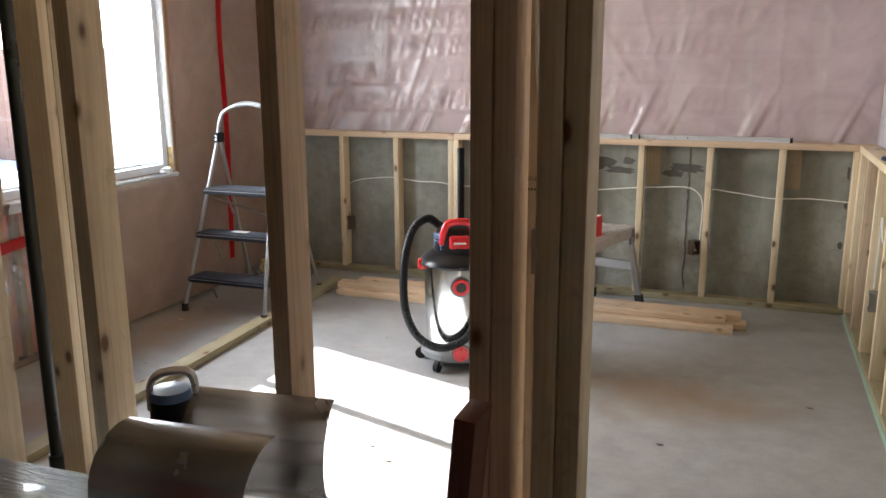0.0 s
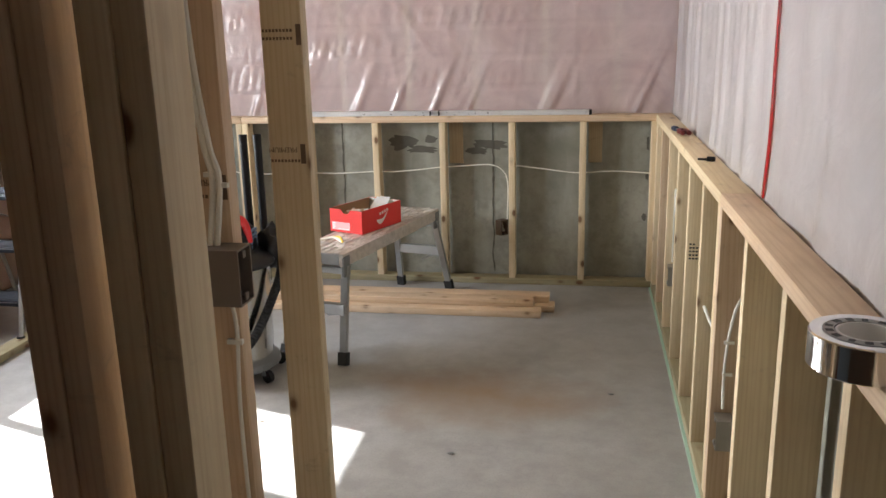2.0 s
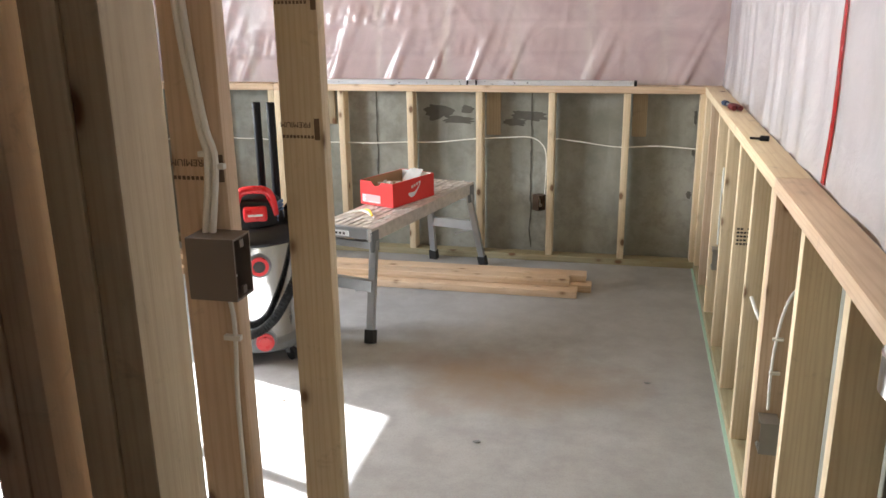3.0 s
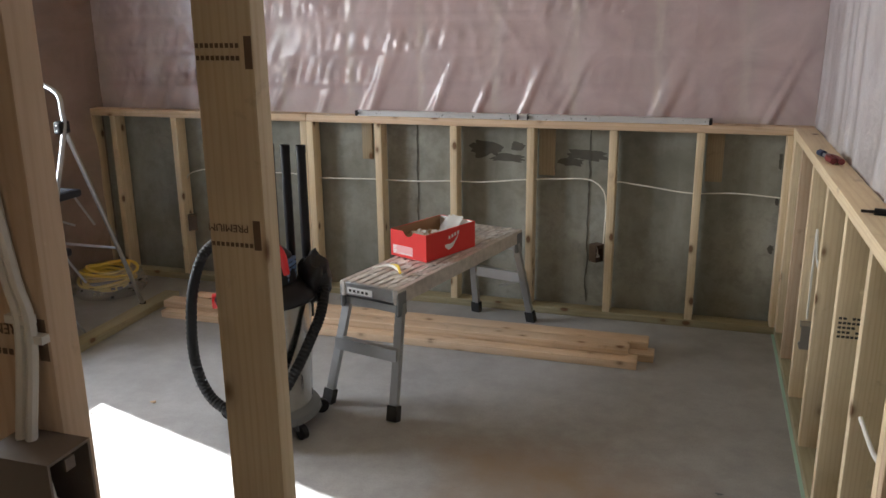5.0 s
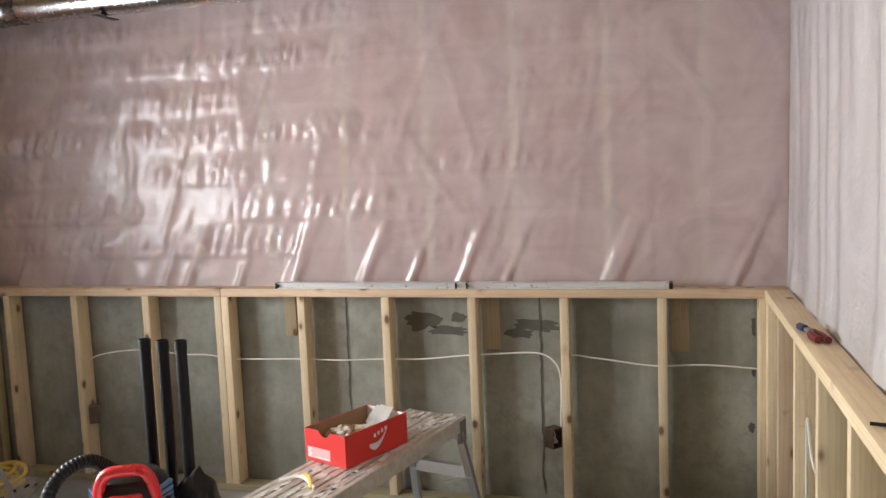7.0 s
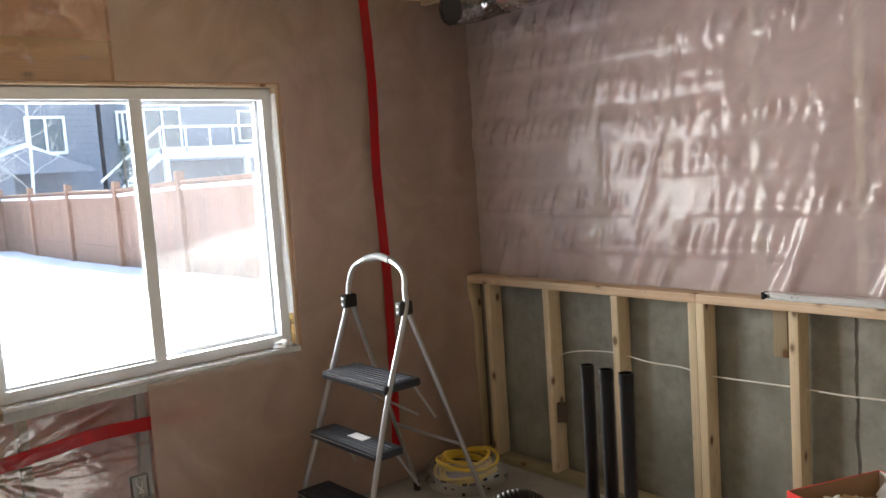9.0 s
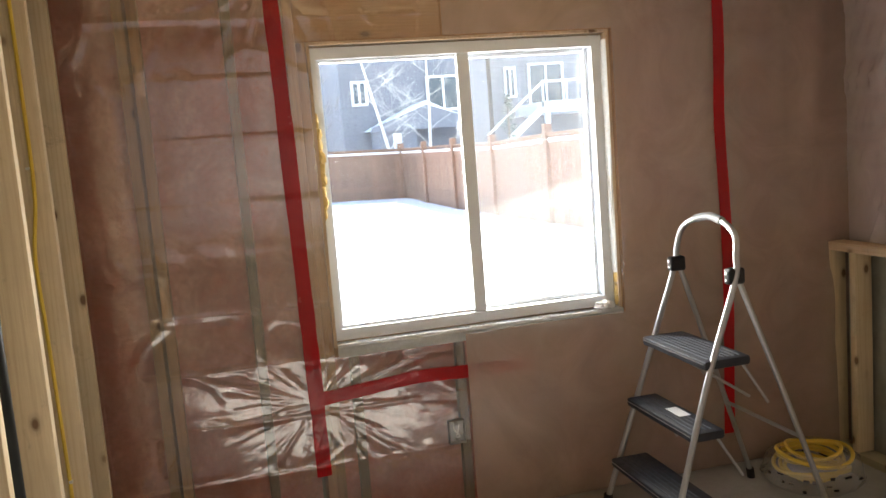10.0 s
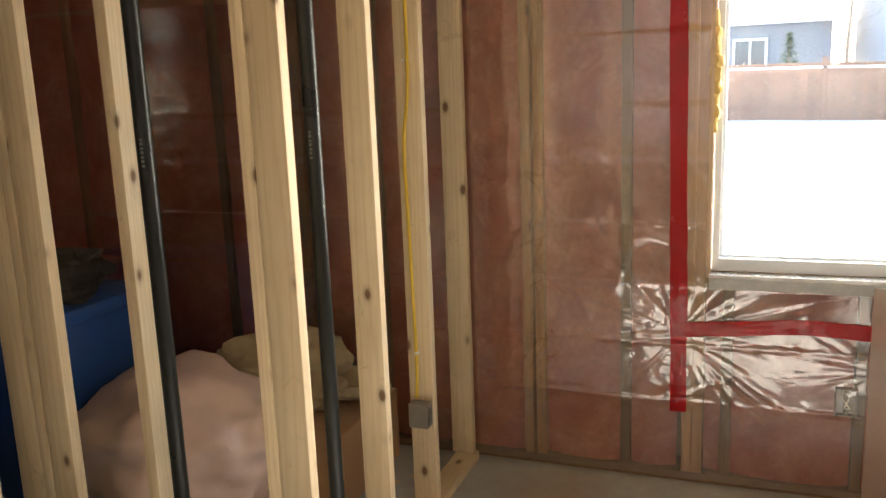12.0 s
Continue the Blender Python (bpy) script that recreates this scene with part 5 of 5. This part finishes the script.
# ---- step ladder ----
def ladder():
    b = thing("step_ladder", (-2.7, 5.45, 0), "folding aluminium step ladder with three dark treads", "ladder")
    xl, xr = -2.90, -2.475
    fl, fr = -2.985, -2.515
    ytop, yf, yr = 5.49, 5.17, 5.90
    XL = [(fl, yf, 0.03), (-2.935, 5.36, 0.62), (-2.905, 5.485, 1.0), (-2.895, 5.50, 1.10)]
    arch = [(-2.87, 5.515, 1.18), (-2.78, 5.525, 1.225), (-2.69, 5.53, 1.238), (-2.60, 5.525, 1.225), (-2.505, 5.515, 1.18)]
    XR = [(-2.48, 5.50, 1.10), (-2.47, 5.48, 1.0), (-2.45, 5.33, 0.62), (-2.395, yf - 0.05, 0.03)]
    part("front_frame", tube(XL + arch + XR, 0.0122, 12, steps=6), ALU, b, smooth=True)
    part("hand_grip", tube(arch[1:4], 0.0165, 12, steps=5), GREY_PL, b, "grey foam hand grip", True)
    for x, xf in ((-2.895, -2.97), (-2.487, -2.44)):
        part("rear_leg", tube([(x, 5.505, 1.03), ((x + xf) / 2, 5.68, 0.55), (xf, 5.865, 0.03)], 0.011, 10, steps=3), ALU, b, smooth=True)
        part("rubber_foot", tube([(xf, 5.868, 0.0), (xf, 5.862, 0.045)], 0.017, 10, steps=1), RUBBER, b)
        part("hinge", rbox(x - 0.022, x + 0.022, 5.46, 5.53, 1.0, 1.062, 0.012, 3), BLACK, b)
        for dz in (1.018, 1.043):
            part("rivet", lathe([(0.005, 0), (0.005, 0.0015)], (0, 0, 0), 10, m=Matrix.Translation((x, 5.4595, dz)) @ Matrix.Rotation(math.pi / 2, 4, "X")), ALU, b)
    for p in (XL[0], XR[-1]):
        part("rubber_foot", tube([(p[0], p[1] - 0.004, 0.0), (p[0], p[1], 0.045)], 0.02, 10, steps=1), RUBBER, b)
    for k, (z, y0, y1, xa, xb) in enumerate(((0.735, 5.335, 5.53, -2.925, -2.45), (0.475, 5.26, 5.40, -2.945, -2.435), (0.215, 5.18, 5.35, -2.962, -2.42))):
        tr = part("tread", rbox(xa, xb, y0, y1, z - 0.038, z, 0.012, 2), STEP, b, "dark ribbed plastic tread", True)
        nr = int((y1 - y0 - 0.04) / 0.022)
        for i in range(nr):
            y = y0 + 0.024 + 0.022 * i
            part("rib", rbox(xa + 0.02, xb - 0.02, y, y + 0.006, z - 0.001, z + 0.0025, 0.001, 1), STEP_PALE, tr)
        part("edge_band", box(bmesh.new(), xa + 0.012, xb - 0.012, y0 - 0.0012, y0 - 0.0002, z - 0.016, z - 0.012), ALU, tr)
        if k == 1:
            part("sticker", rbox(-2.73, -2.62, y0 + 0.06, y0 + 0.11, z + 0.0026, z + 0.004, 0.0006, 1), WHITE, tr, "pale oval sticker")
        part("support", tube([(xa + 0.04, y1 - 0.02, z - 0.03), (xa + 0.02, y1 + 0.08, z - 0.2)], 0.006, 8, steps=1), ALU, b)
        part("support", tube([(xb - 0.04, y1 - 0.02, z - 0.03), (xb - 0.02, y1 + 0.08, z - 0.2)], 0.006, 8, steps=1), ALU, b)
    part("cross_bar", tube([(-2.94, 5.74, 0.38), (-2.46, 5.74, 0.38)], 0.008, 8, steps=1), ALU, b, smooth=True)
    part("cross_bar", tube([(-2.93, 5.45, 0.66), (-2.6, 5.62, 0.52)], 0.006, 8, steps=1), ALU, b, smooth=True)


ladder()

# ---- cable coil in its bag ----
coil = thing("cable_coil", (-2.84, 6.09, 0), "coil of yellow cable in clear printed bag on floor", "cable coil")
rnd = random.Random(3)
for i in range(7):
    r, z = 0.115 + 0.022 * (i % 3), 0.045 + 0.017 * i
    ox, oy = rnd.uniform(-0.012, 0.012), rnd.uniform(-0.012, 0.012)
    pts = [(-2.84 + ox + r * math.cos(a), 6.09 + oy + r * 0.95 * math.sin(a), z + 0.012 * math.sin(2 * a + i)) for a in (2 * math.pi * k / 16 for k in range(17))]
    part("loop", tube(pts, 0.009, 8, steps=3), CABLE_Y, coil, smooth=True)
bm = bmesh.new()
lo = []
for r, z in ((0.19, 0.003), (0.215, 0.03), (0.21, 0.07), (0.18, 0.12), (0.13, 0.15)):
    lo.append([(-2.84 + r * (1 + 0.12 * nz(math.cos(a) * 3, math.sin(a) * 3, z * 20)) * math.cos(a), 6.09 + r * (1 + 0.12 * nz(math.cos(a) * 3, math.sin(a) * 3, z * 25)) * math.sin(a), z) for a in (2 * math.pi * k / 40 for k in range(40))])
rings(bm, lo, True, (False, False))
part("bag", bm, BAG, coil, "clear crinkled plastic bag", True)
bm = bmesh.new()
for i in range(46):
    a, z = rnd.uniform(0, 6.28), rnd.uniform(0.015, 0.085)
    box(bm, 0.212, 0.2135, -0.014 * rnd.random() - 0.003, 0.014 * rnd.random() + 0.003, z, z + rnd.uniform(0.006, 0.016), Matrix.Translation((-2.84, 6.09, 0)) @ Matrix.Rotation(a, 4, "Z"))
part("bag_print", bm, BLACK, coil, "black printed bars")

# ---- wrapped carton, sheet metal and canister by the first partition ----
carton = thing("wrapped_carton", (-1.05, 1.95, 0), "tall carton in shiny stretch wrap with dark contents", "carton")
bm = bmesh.new()
us, vs = spread(-1.65, -0.50, 0.035), spread(1.45, 2.24, 0.03)
lo = [[(u, v, 0.735 + 0.006 * nz(u * 6, v * 30, 1) + 0.004 * nz(u * 40, v * 3, 2)) for u in us] for v in vs]
rings(bm, lo, False, (False, False))
part("wrapped_top", bm, WRAP, carton, "", True)
part("carton_body", rbox(-1.65, -0.50, 1.45, 2.24, 0.0, 0.729, 0.01), WRAP, carton)


def shell(c0, c1, r, a0, a1, name, label, curl=0.0):
    """A curved sheet round a lying axis from c0 to c1."""
    c0, c1 = Vector(c0), Vector(c1)
    d = (c1 - c0).normalized()
    out = d.cross(Vector((0, 0, 1))).normalized()
    bm = bmesh.new()
    loops = []
    for a in (a0 + (a1 - a0) * i / 24 for i in range(25)):
        rr = r * (1 + curl * (a - a0))
        off = rr * (math.cos(a) * out + math.sin(a) * Vector((0, 0, 1)))
        loops.append([c0 + off, (c0 + c1) / 2 + off * 1.004, c1 + off])
    rings(bm, loops, False, (False, False))
    bmesh.ops.solidify(bm, geom=bm.faces[:], thickness=0.0012)
    return solo(name, bm, GALV, label, "sheet metal", group="duct offcuts", smooth=True)


shell((-0.70, 2.31, 0.825), (-0.455, 2.36, 0.815), 0.10, radians(-75), radians(78), "curved_sheet", "curved galvanised duct sheet standing on the wrapped carton")
shell((-0.69, 2.10, 0.856), (-0.425, 2.10, 0.866), 0.085, radians(-80), radians(100), "curved_sheet", "curved galvanised duct offcut lying on the wrapped carton")

can = thing("canister", (-0.73, 2.26, 0.735), "black canister with blue lid and chrome handle", "canister")
part("body", lathe([(0.036, 0.735), (0.038, 0.745), (0.036, 0.905), (0.034, 0.91)], (-0.73, 2.26, 0), 28), BLACK, can, smooth=True)
part("lid", lathe([(0.036, 0.909), (0.037, 0.915), (0.034, 0.925), (0.0, 0.928)], (-0.73, 2.26, 0), 28, caps=(True, False)), BLUE_PL, can, smooth=True)
part("handle", tube([(-0.758, 2.24, 0.89), (-0.755, 2.24, 0.935), (-0.74, 2.245, 0.955), (-0.715, 2.26, 0.96), (-0.695, 2.275, 0.95), (-0.69, 2.28, 0.91)], 0.006, 8, flat=1.6), LEVEL_ALU, can, "bent chrome strap handle", True)
# white strip that stands in for the highlight down the canister's side
part("sticker", rbox(-0.717, -0.703, 2.228, 2.238, 0.75, 0.87, 0.003, 1, None), WHITE, can)

# ---- stored things in the dark closet ----
bag = thing("insulation_bag", (-2.45, 2.2, 0), "large rounded pale bag of insulation on the floor", "bag")
part("bag_body", blob(bmesh.new(), (-2.42, 2.26, 0.26), 0.40, 2.2, (0.95, 1.05, 0.74), 0.17, 5), SACK, bag, smooth=True)
solo("bundled_cloth", blob(bmesh.new(), (-2.76, 2.52, 0.42), 0.21, 7.7, (0.9, 1.4, 0.75), 0.55, 4), CLOTH, "mottled brown cloth heaped behind the bag", "cloth", smooth=True)
lower = thing("carton", (-2.8, 2.5, 0), "brown carton under the heaped cloth", "carton")
part("carton_body", rbox(-3.05, -2.55, 2.2, 2.85, 0.0, 0.30, 0.006), CARD, lower)
tote = thing("storage_tote", (-2.5, 1.45, 0), "blue plastic storage tote with clothes on top", "tote")
part("tub", rbox(-2.8, -2.2, 1.05, 1.82, 0.02, 0.74, 0.03, 3), BLUE_TOTE, tote, smooth=True)
part("rim", rbox(-2.83, -2.17, 1.02, 1.85, 0.70, 0.76, 0.012, 2), BLUE_TOTE, tote, smooth=True)
solo("dark_jacket", blob(bmesh.new(), (-2.5, 1.5, 0.84), 0.22, 4.4, (1.1, 1.4, 0.6), 0.5, 4), plain("dark_clothes", (0.06, 0.055, 0.05), 0.95, vary=0.5, scale=7), "dark crumpled jacket lying on the blue tote", "jacket", smooth=True)
solo("paper_roll", tube([(-2.25, 1.70, 0.795), (-2.2, 1.80, 0.795)], 0.035, 14, steps=1), WHITE, "small white roll beside the tote", "roll", smooth=True)
rnd = random.Random(12)
for i in range(10):
    c = (rnd.uniform(-2.95, -1.9), rnd.uniform(2.85, 3.06), 0.008)
    solo("scrap", blob(bmesh.new(), c, rnd.uniform(0.010, 0.022), i, (1.4, 1, 0.35), 0.6, 2), PAPER if i % 2 else KRAFT, "small torn scrap on the concrete floor", "scrap", group="floor scraps")
for i in range(16):
    c = (rnd.uniform(-3.0, 0.6), rnd.uniform(3.4, 5.6), 0.004)
    solo("scrap", blob(bmesh.new(), c, rnd.uniform(0.005, 0.012), i + 40, (1.8, 1, 0.3), 0.6, 1), KRAFT if i % 3 else GREY_PL, "wood chip lying on the concrete floor", "scrap", group="floor scraps")

# ---- outside: snowy yard, fence, houses, trees ----
def ground_z(x, y):
    d = max(0, -3.3 - x)
    return 0.50 - 0.008 * d + 0.04 * min(12, max(0, 8 - y)) * min(1, d / 16) + 0.10 * nz(x * 0.12, y * 0.12, 90) + 0.04 * nz(x * 0.5, y * 0.5, 91) if d < 60 else 0.05


xs = [-3.32, -3.6, -4, -5, -6.5, -8, -10, -12, -14, -16, -18, -19, -20, -21, -23, -26, -30, -40, -60, -120, -400, -1500]
ys = [-1500, -300, -80, -40, -25] + [-15 + 1.2 * i for i in range(36)] + [35, 45, 60, 100, 300, 1500]
bm = bmesh.new()
rings(bm, [[(x, y, ground_z(x, y)) for y in ys] for x in xs], False, (False, False))
solo("ground", bm, SNOW, "yard under deep smooth snow", "snow", "structure", smooth=True)


def fence(p0, p1, label):
    p0, p1 = Vector(p0), Vector(p1)
    d = p1 - p0
    L = d.length
    d.normalize()
    yaw = math.atan2(d.y, d.x)
    f = thing("fence", p0, label, "fence", "yard fences")
    top = 1.30
    n = int(L / 0.152)
    pic = rbox(-0.0752, 0.0752, -0.01, 0.01, -0.6, top - 0.1, 0.004, 1)
    me = mesh_of("picket", pic, CEDAR)
    for i in range(n):
        q = p0 + d * (0.076 + 0.152 * i)
        ob = new("picket", me)
        ob.matrix_basis = Matrix.Translation((q.x, q.y, ground_z(q.x, q.y) + 0.02 * nz(i * 0.9, L))) @ Matrix.Rotation(yaw, 4, "Z")
        adopt(ob, f)
    for i in range(int(L / 2.4) + 1):
        q = p0 + d * 2.4 * i
        z = ground_z(q.x, q.y)
        part("post", rbox(-0.055, 0.055, -0.075, 0.035, -0.2, top + 0.06, 0.01, 1, Matrix.Translation((q.x, q.y, z)) @ Matrix.Rotation(yaw, 4, "Z")), CEDAR, f)
        if i < int(L / 2.4):
            e = p0 + d * 2.4 * (i + 1)
            for h in (0.28, top - 0.22):
                part("rail", bar((q.x, q.y, z + h), (e.x, e.y, ground_z(e.x, e.y) + h), 0.05, 0.09, up=(0, 0, 1)), CEDAR, f)
            part("cap_board", bar((q.x, q.y, z + top - 0.08), (e.x, e.y, ground_z(e.x, e.y) + top - 0.08), 0.10, 0.035, up=(0, 0, 1)), CEDAR, f)
            part("snow_cap", bar((q.x, q.y, z + h + 0.06), (e.x, e.y, ground_z(e.x, e.y) + h + 0.06), 0.07, 0.05, up=(0, 0, 1)), SNOW, f)


fence((-20.0, 7.95, 0), (-20.0, -11.3, 0), "weathered brown cedar board fence across the snowy yard")
fence((-20.0, 8.0, 0), (-5.6, 8.0, 0), "warm brown cedar board fence along the side of the yard")


def far_window(parent, x, y0, y1, z0, z1):
    w = part("window", ring(y0, y1, z0, z1, 0.09, x, x + 0.08), TRIM_W, parent)
    part("pane", box(bmesh.new(), x + 0.01, x + 0.03, y0 + 0.09, y1 - 0.09, z0 + 0.09, z1 - 0.09), DARK_PANE, w)
    part("mullion", box(bmesh.new(), x + 0.03, x + 0.07, (y0 + y1) / 2 - 0.04, (y0 + y1) / 2 + 0.04, z0 + 0.09, z1 - 0.09), TRIM_W, w)


def house(name_label, x0, x1, y0, y1, h, siding, ridge_up, base=-0.3):
    b = thing("house", ((x0 + x1) / 2, (y0 + y1) / 2, base), name_label, "house", "houses beyond the fence")
    bm = box(bmesh.new(), x0, x1, y0, y1, base, h)
    n = int((h - base) / 0.2)
    for i in range(n):
        z = base + 0.2 * i
        vs = [(x1 + 0.001, y0, z), (x1 + 0.03, y0, z), (x1 + 0.001, y0, z + 0.19)]
        rings(bm, [[Vector(q) for q in vs], [Vector(q) + Vector((0, y1 - y0, 0)) for q in vs]])
    part("wall", bm, siding, b)
    bm = bmesh.new()
    rings(bm, [[(x0 - 0.4, y, h), (x1 + 0.4, y, h), ((x0 + x1) / 2, y, h + ridge_up)] for y in (y0 - 0.4, y1 + 0.4)])
    part("roof", bm, SNOW, b, "roof under snow")
    part("fascia", box(bmesh.new(), x1 + 0.4, x1 + 0.44, y0 - 0.4, y1 + 0.4, h - 0.2, h + 0.05), TRIM_W, b)
    return b


h1 = house("dark slate sided two storey house with snowy roof", -40, -30, 8.0, 13.6, 6.2, SIDING, 2.4)
far_window(h1, -29.96, 11.2, 12.5, 2.95, 4.25)
far_window(h1, -29.96, 8.4, 9.0, 3.3, 4.2)
# low gabled porch in front of it
bm = bmesh.new()
rings(bm, [[(x, 8.7, 2.35), (x, 12.6, 2.35), (x, 10.65, 3.25)] for x in (-29.9, -27.9)])
part("porch_roof", bm, SNOW, h1, "snow covered porch gable")
bm = bmesh.new()
rings(bm, [[(x, 8.62, 2.28), (x, 12.68, 2.28), (x, 12.6, 2.42), (x, 10.65, 3.1), (x, 8.7, 2.42)] for x in (-27.9, -27.84)])
part("porch_gable", bm, SIDING, h1)
part("porch_wall", box(bmesh.new(), -29.9, -28.2, 9.0, 10.3, -0.3, 2.3), SIDING, h1)
far_window(h1, -28.18, 9.45, 9.75, 1.4, 2.2)
h2 = house("pale grey sided house with rear deck and stairs", -42, -31, 14.1, 24.0, 5.6, SIDING_B, 2.2)
far_window(h2, -30.96, 15.6, 17.1, 2.95, 4.6)
far_window(h2, -30.96, 14.6, 15.1, 3.3, 4.5)
far_window(h2, -30.96, 19.5, 21.5, 3.2, 4.5)
deck = part("deck", box(bmesh.new(), -31, -28, 15.0, 21.5, 2.55, 2.75), TRIM_W, h2)
part("deck_snow", box(bmesh.new(), -31, -28, 15.0, 21.5, 2.75, 2.95), SNOW, h2)
for i in range(8):
    part("baluster", box(bmesh.new(), -28.06, -28.0, 15.0 + 0.92 * i, 15.06 + 0.92 * i, 2.75, 3.65), TRIM_W, h2)
part("handrail", box(bmesh.new(), -28.1, -27.96, 15.0, 21.5, 3.62, 3.7), TRIM_W, h2)
for y in (15.1, 18.2, 21.3):
    part("deck_post", box(bmesh.new(), -28.2, -28.0, y, y + 0.16, -0.3, 2.55), TRIM_W, h2)
part("stair_stringer", bar((-28.1, 15.0, 2.7), (-28.1, 12.9, 1.0), 0.06, 0.25), TRIM_W, h2)
part("stair_rail", bar((-28.1, 15.0, 3.6), (-28.1, 12.9, 1.9), 0.05, 0.08), TRIM_W, h2)
h3 = house("pale house with snowy roof behind the yard", -46, -36, -8, 6.8, 3.6, SIDING_B, 2.6)
for y in (-5, -1, 3.2):
    far_window(h3, -35.96, y, y + 1.3, 1.6, 2.9)
h4 = house("slate house with snowy roof further down the street", -44, -34, -26, -11, 4.6, SIDING, 2.2)
for y in (-24, -20, -15):
    far_window(h4, -33.96, y, y + 1.4, 1.8, 3.2)


def bare_tree(x, y, h, material, seed, label, lean=(0, 0)):
    t = thing("tree", (x, y, ground_z(x, y) - 0.1), label, "tree", "bare trees")
    rnd = random.Random(seed)
    base = Vector((x, y, ground_z(x, y) - 0.1))
    top = base + Vector((lean[0], lean[1], h))
    part("trunk", tube([base, base.lerp(top, 0.35) + Vector((rnd.uniform(-0.1, 0.1), rnd.uniform(-0.1, 0.1), 0)), base.lerp(top, 0.7), top], lambda q: 0.055 * (1 - q) ** 0.8 + 0.006, 8, steps=4), material, t, smooth=True)
    bm = bmesh.new()

    def grow(p, d, L, r, depth):
        q = p + d * L
        mid = p + d * L * 0.5 + Vector((rnd.uniform(-1, 1), rnd.uniform(-1, 1), rnd.uniform(-0.3, 0.6))) * L * 0.08
        tube([p, mid, q], lambda s: r * (1 - 0.6 * s), 4, bm, 2)
        if depth:
            for _ in range(rnd.randint(3, 4)):
                s = rnd.uniform(0.25, 1.0)
                nd = (d + Vector((rnd.uniform(-0.9, 0.9), rnd.uniform(-0.9, 0.9), rnd.uniform(-0.2, 0.7)))).normalized()
                grow(p + d * L * s, nd, L * rnd.uniform(0.4, 0.65), r * 0.5, depth - 1)
    for i in range(13):
        s = 0.22 + 0.055 * i
        a = rnd.uniform(0, 6.28)
        grow(base.lerp(top, s), Vector((math.cos(a), math.sin(a), rnd.uniform(0.35, 0.9))).normalized(), h * 0.26 * (1.1 - s), 0.017 * (1.15 - s), 3)
    part("branches", bm, material, t)


bare_tree(-24.5, 8.9, 6.2, BIRCH, 3, "slender bare birch beyond the fence", (0.6, -1.6))
bare_tree(-25.5, 10.0, 6.8, BIRCH, 5, "slender bare birch beyond the fence", (0.2, 0.2))
bare_tree(-23.0, 6.3, 4.6, BARK, 7, "bare grey tree behind the far fence")
bare_tree(-24.0, 3.0, 5.0, BARK, 9, "bare grey tree behind the far fence")


def spruce(x, y, h, seed):
    t = thing("tree", (x, y, ground_z(x, y)), "small dark green spruce behind the fence", "tree")
    rnd = random.Random(seed)
    z0 = ground_z(x, y)
    part("trunk", lathe([(0.07, z0 - 0.1), (0.02, z0 + h)], (x, y, 0), 8), BARK, t)
    bm = bmesh.new()
    for i in range(900):
        s = rnd.random() ** 0.8
        a, r = rnd.uniform(0, 6.28), (1 - s) * h * 0.3 * rnd.uniform(0.45, 1.1)
        c = Vector((x + r * math.cos(a), y + r * math.sin(a), z0 + 0.15 + s * h))
        d = Vector((math.cos(a), math.sin(a), rnd.uniform(-0.5, 0.3))) * rnd.uniform(0.1, 0.22)
        w = Vector((-math.sin(a), math.cos(a), 0)) * 0.03
        v = [bm.verts.new(q) for q in (c - w, c + w, c + d)]
        bm.faces.new(v)
    part("crown", bm, NEEDLE, t)


spruce(-22.6, 4.9, 1.9, 2)
spruce(-25.0, 12.6, 2.6, 6)
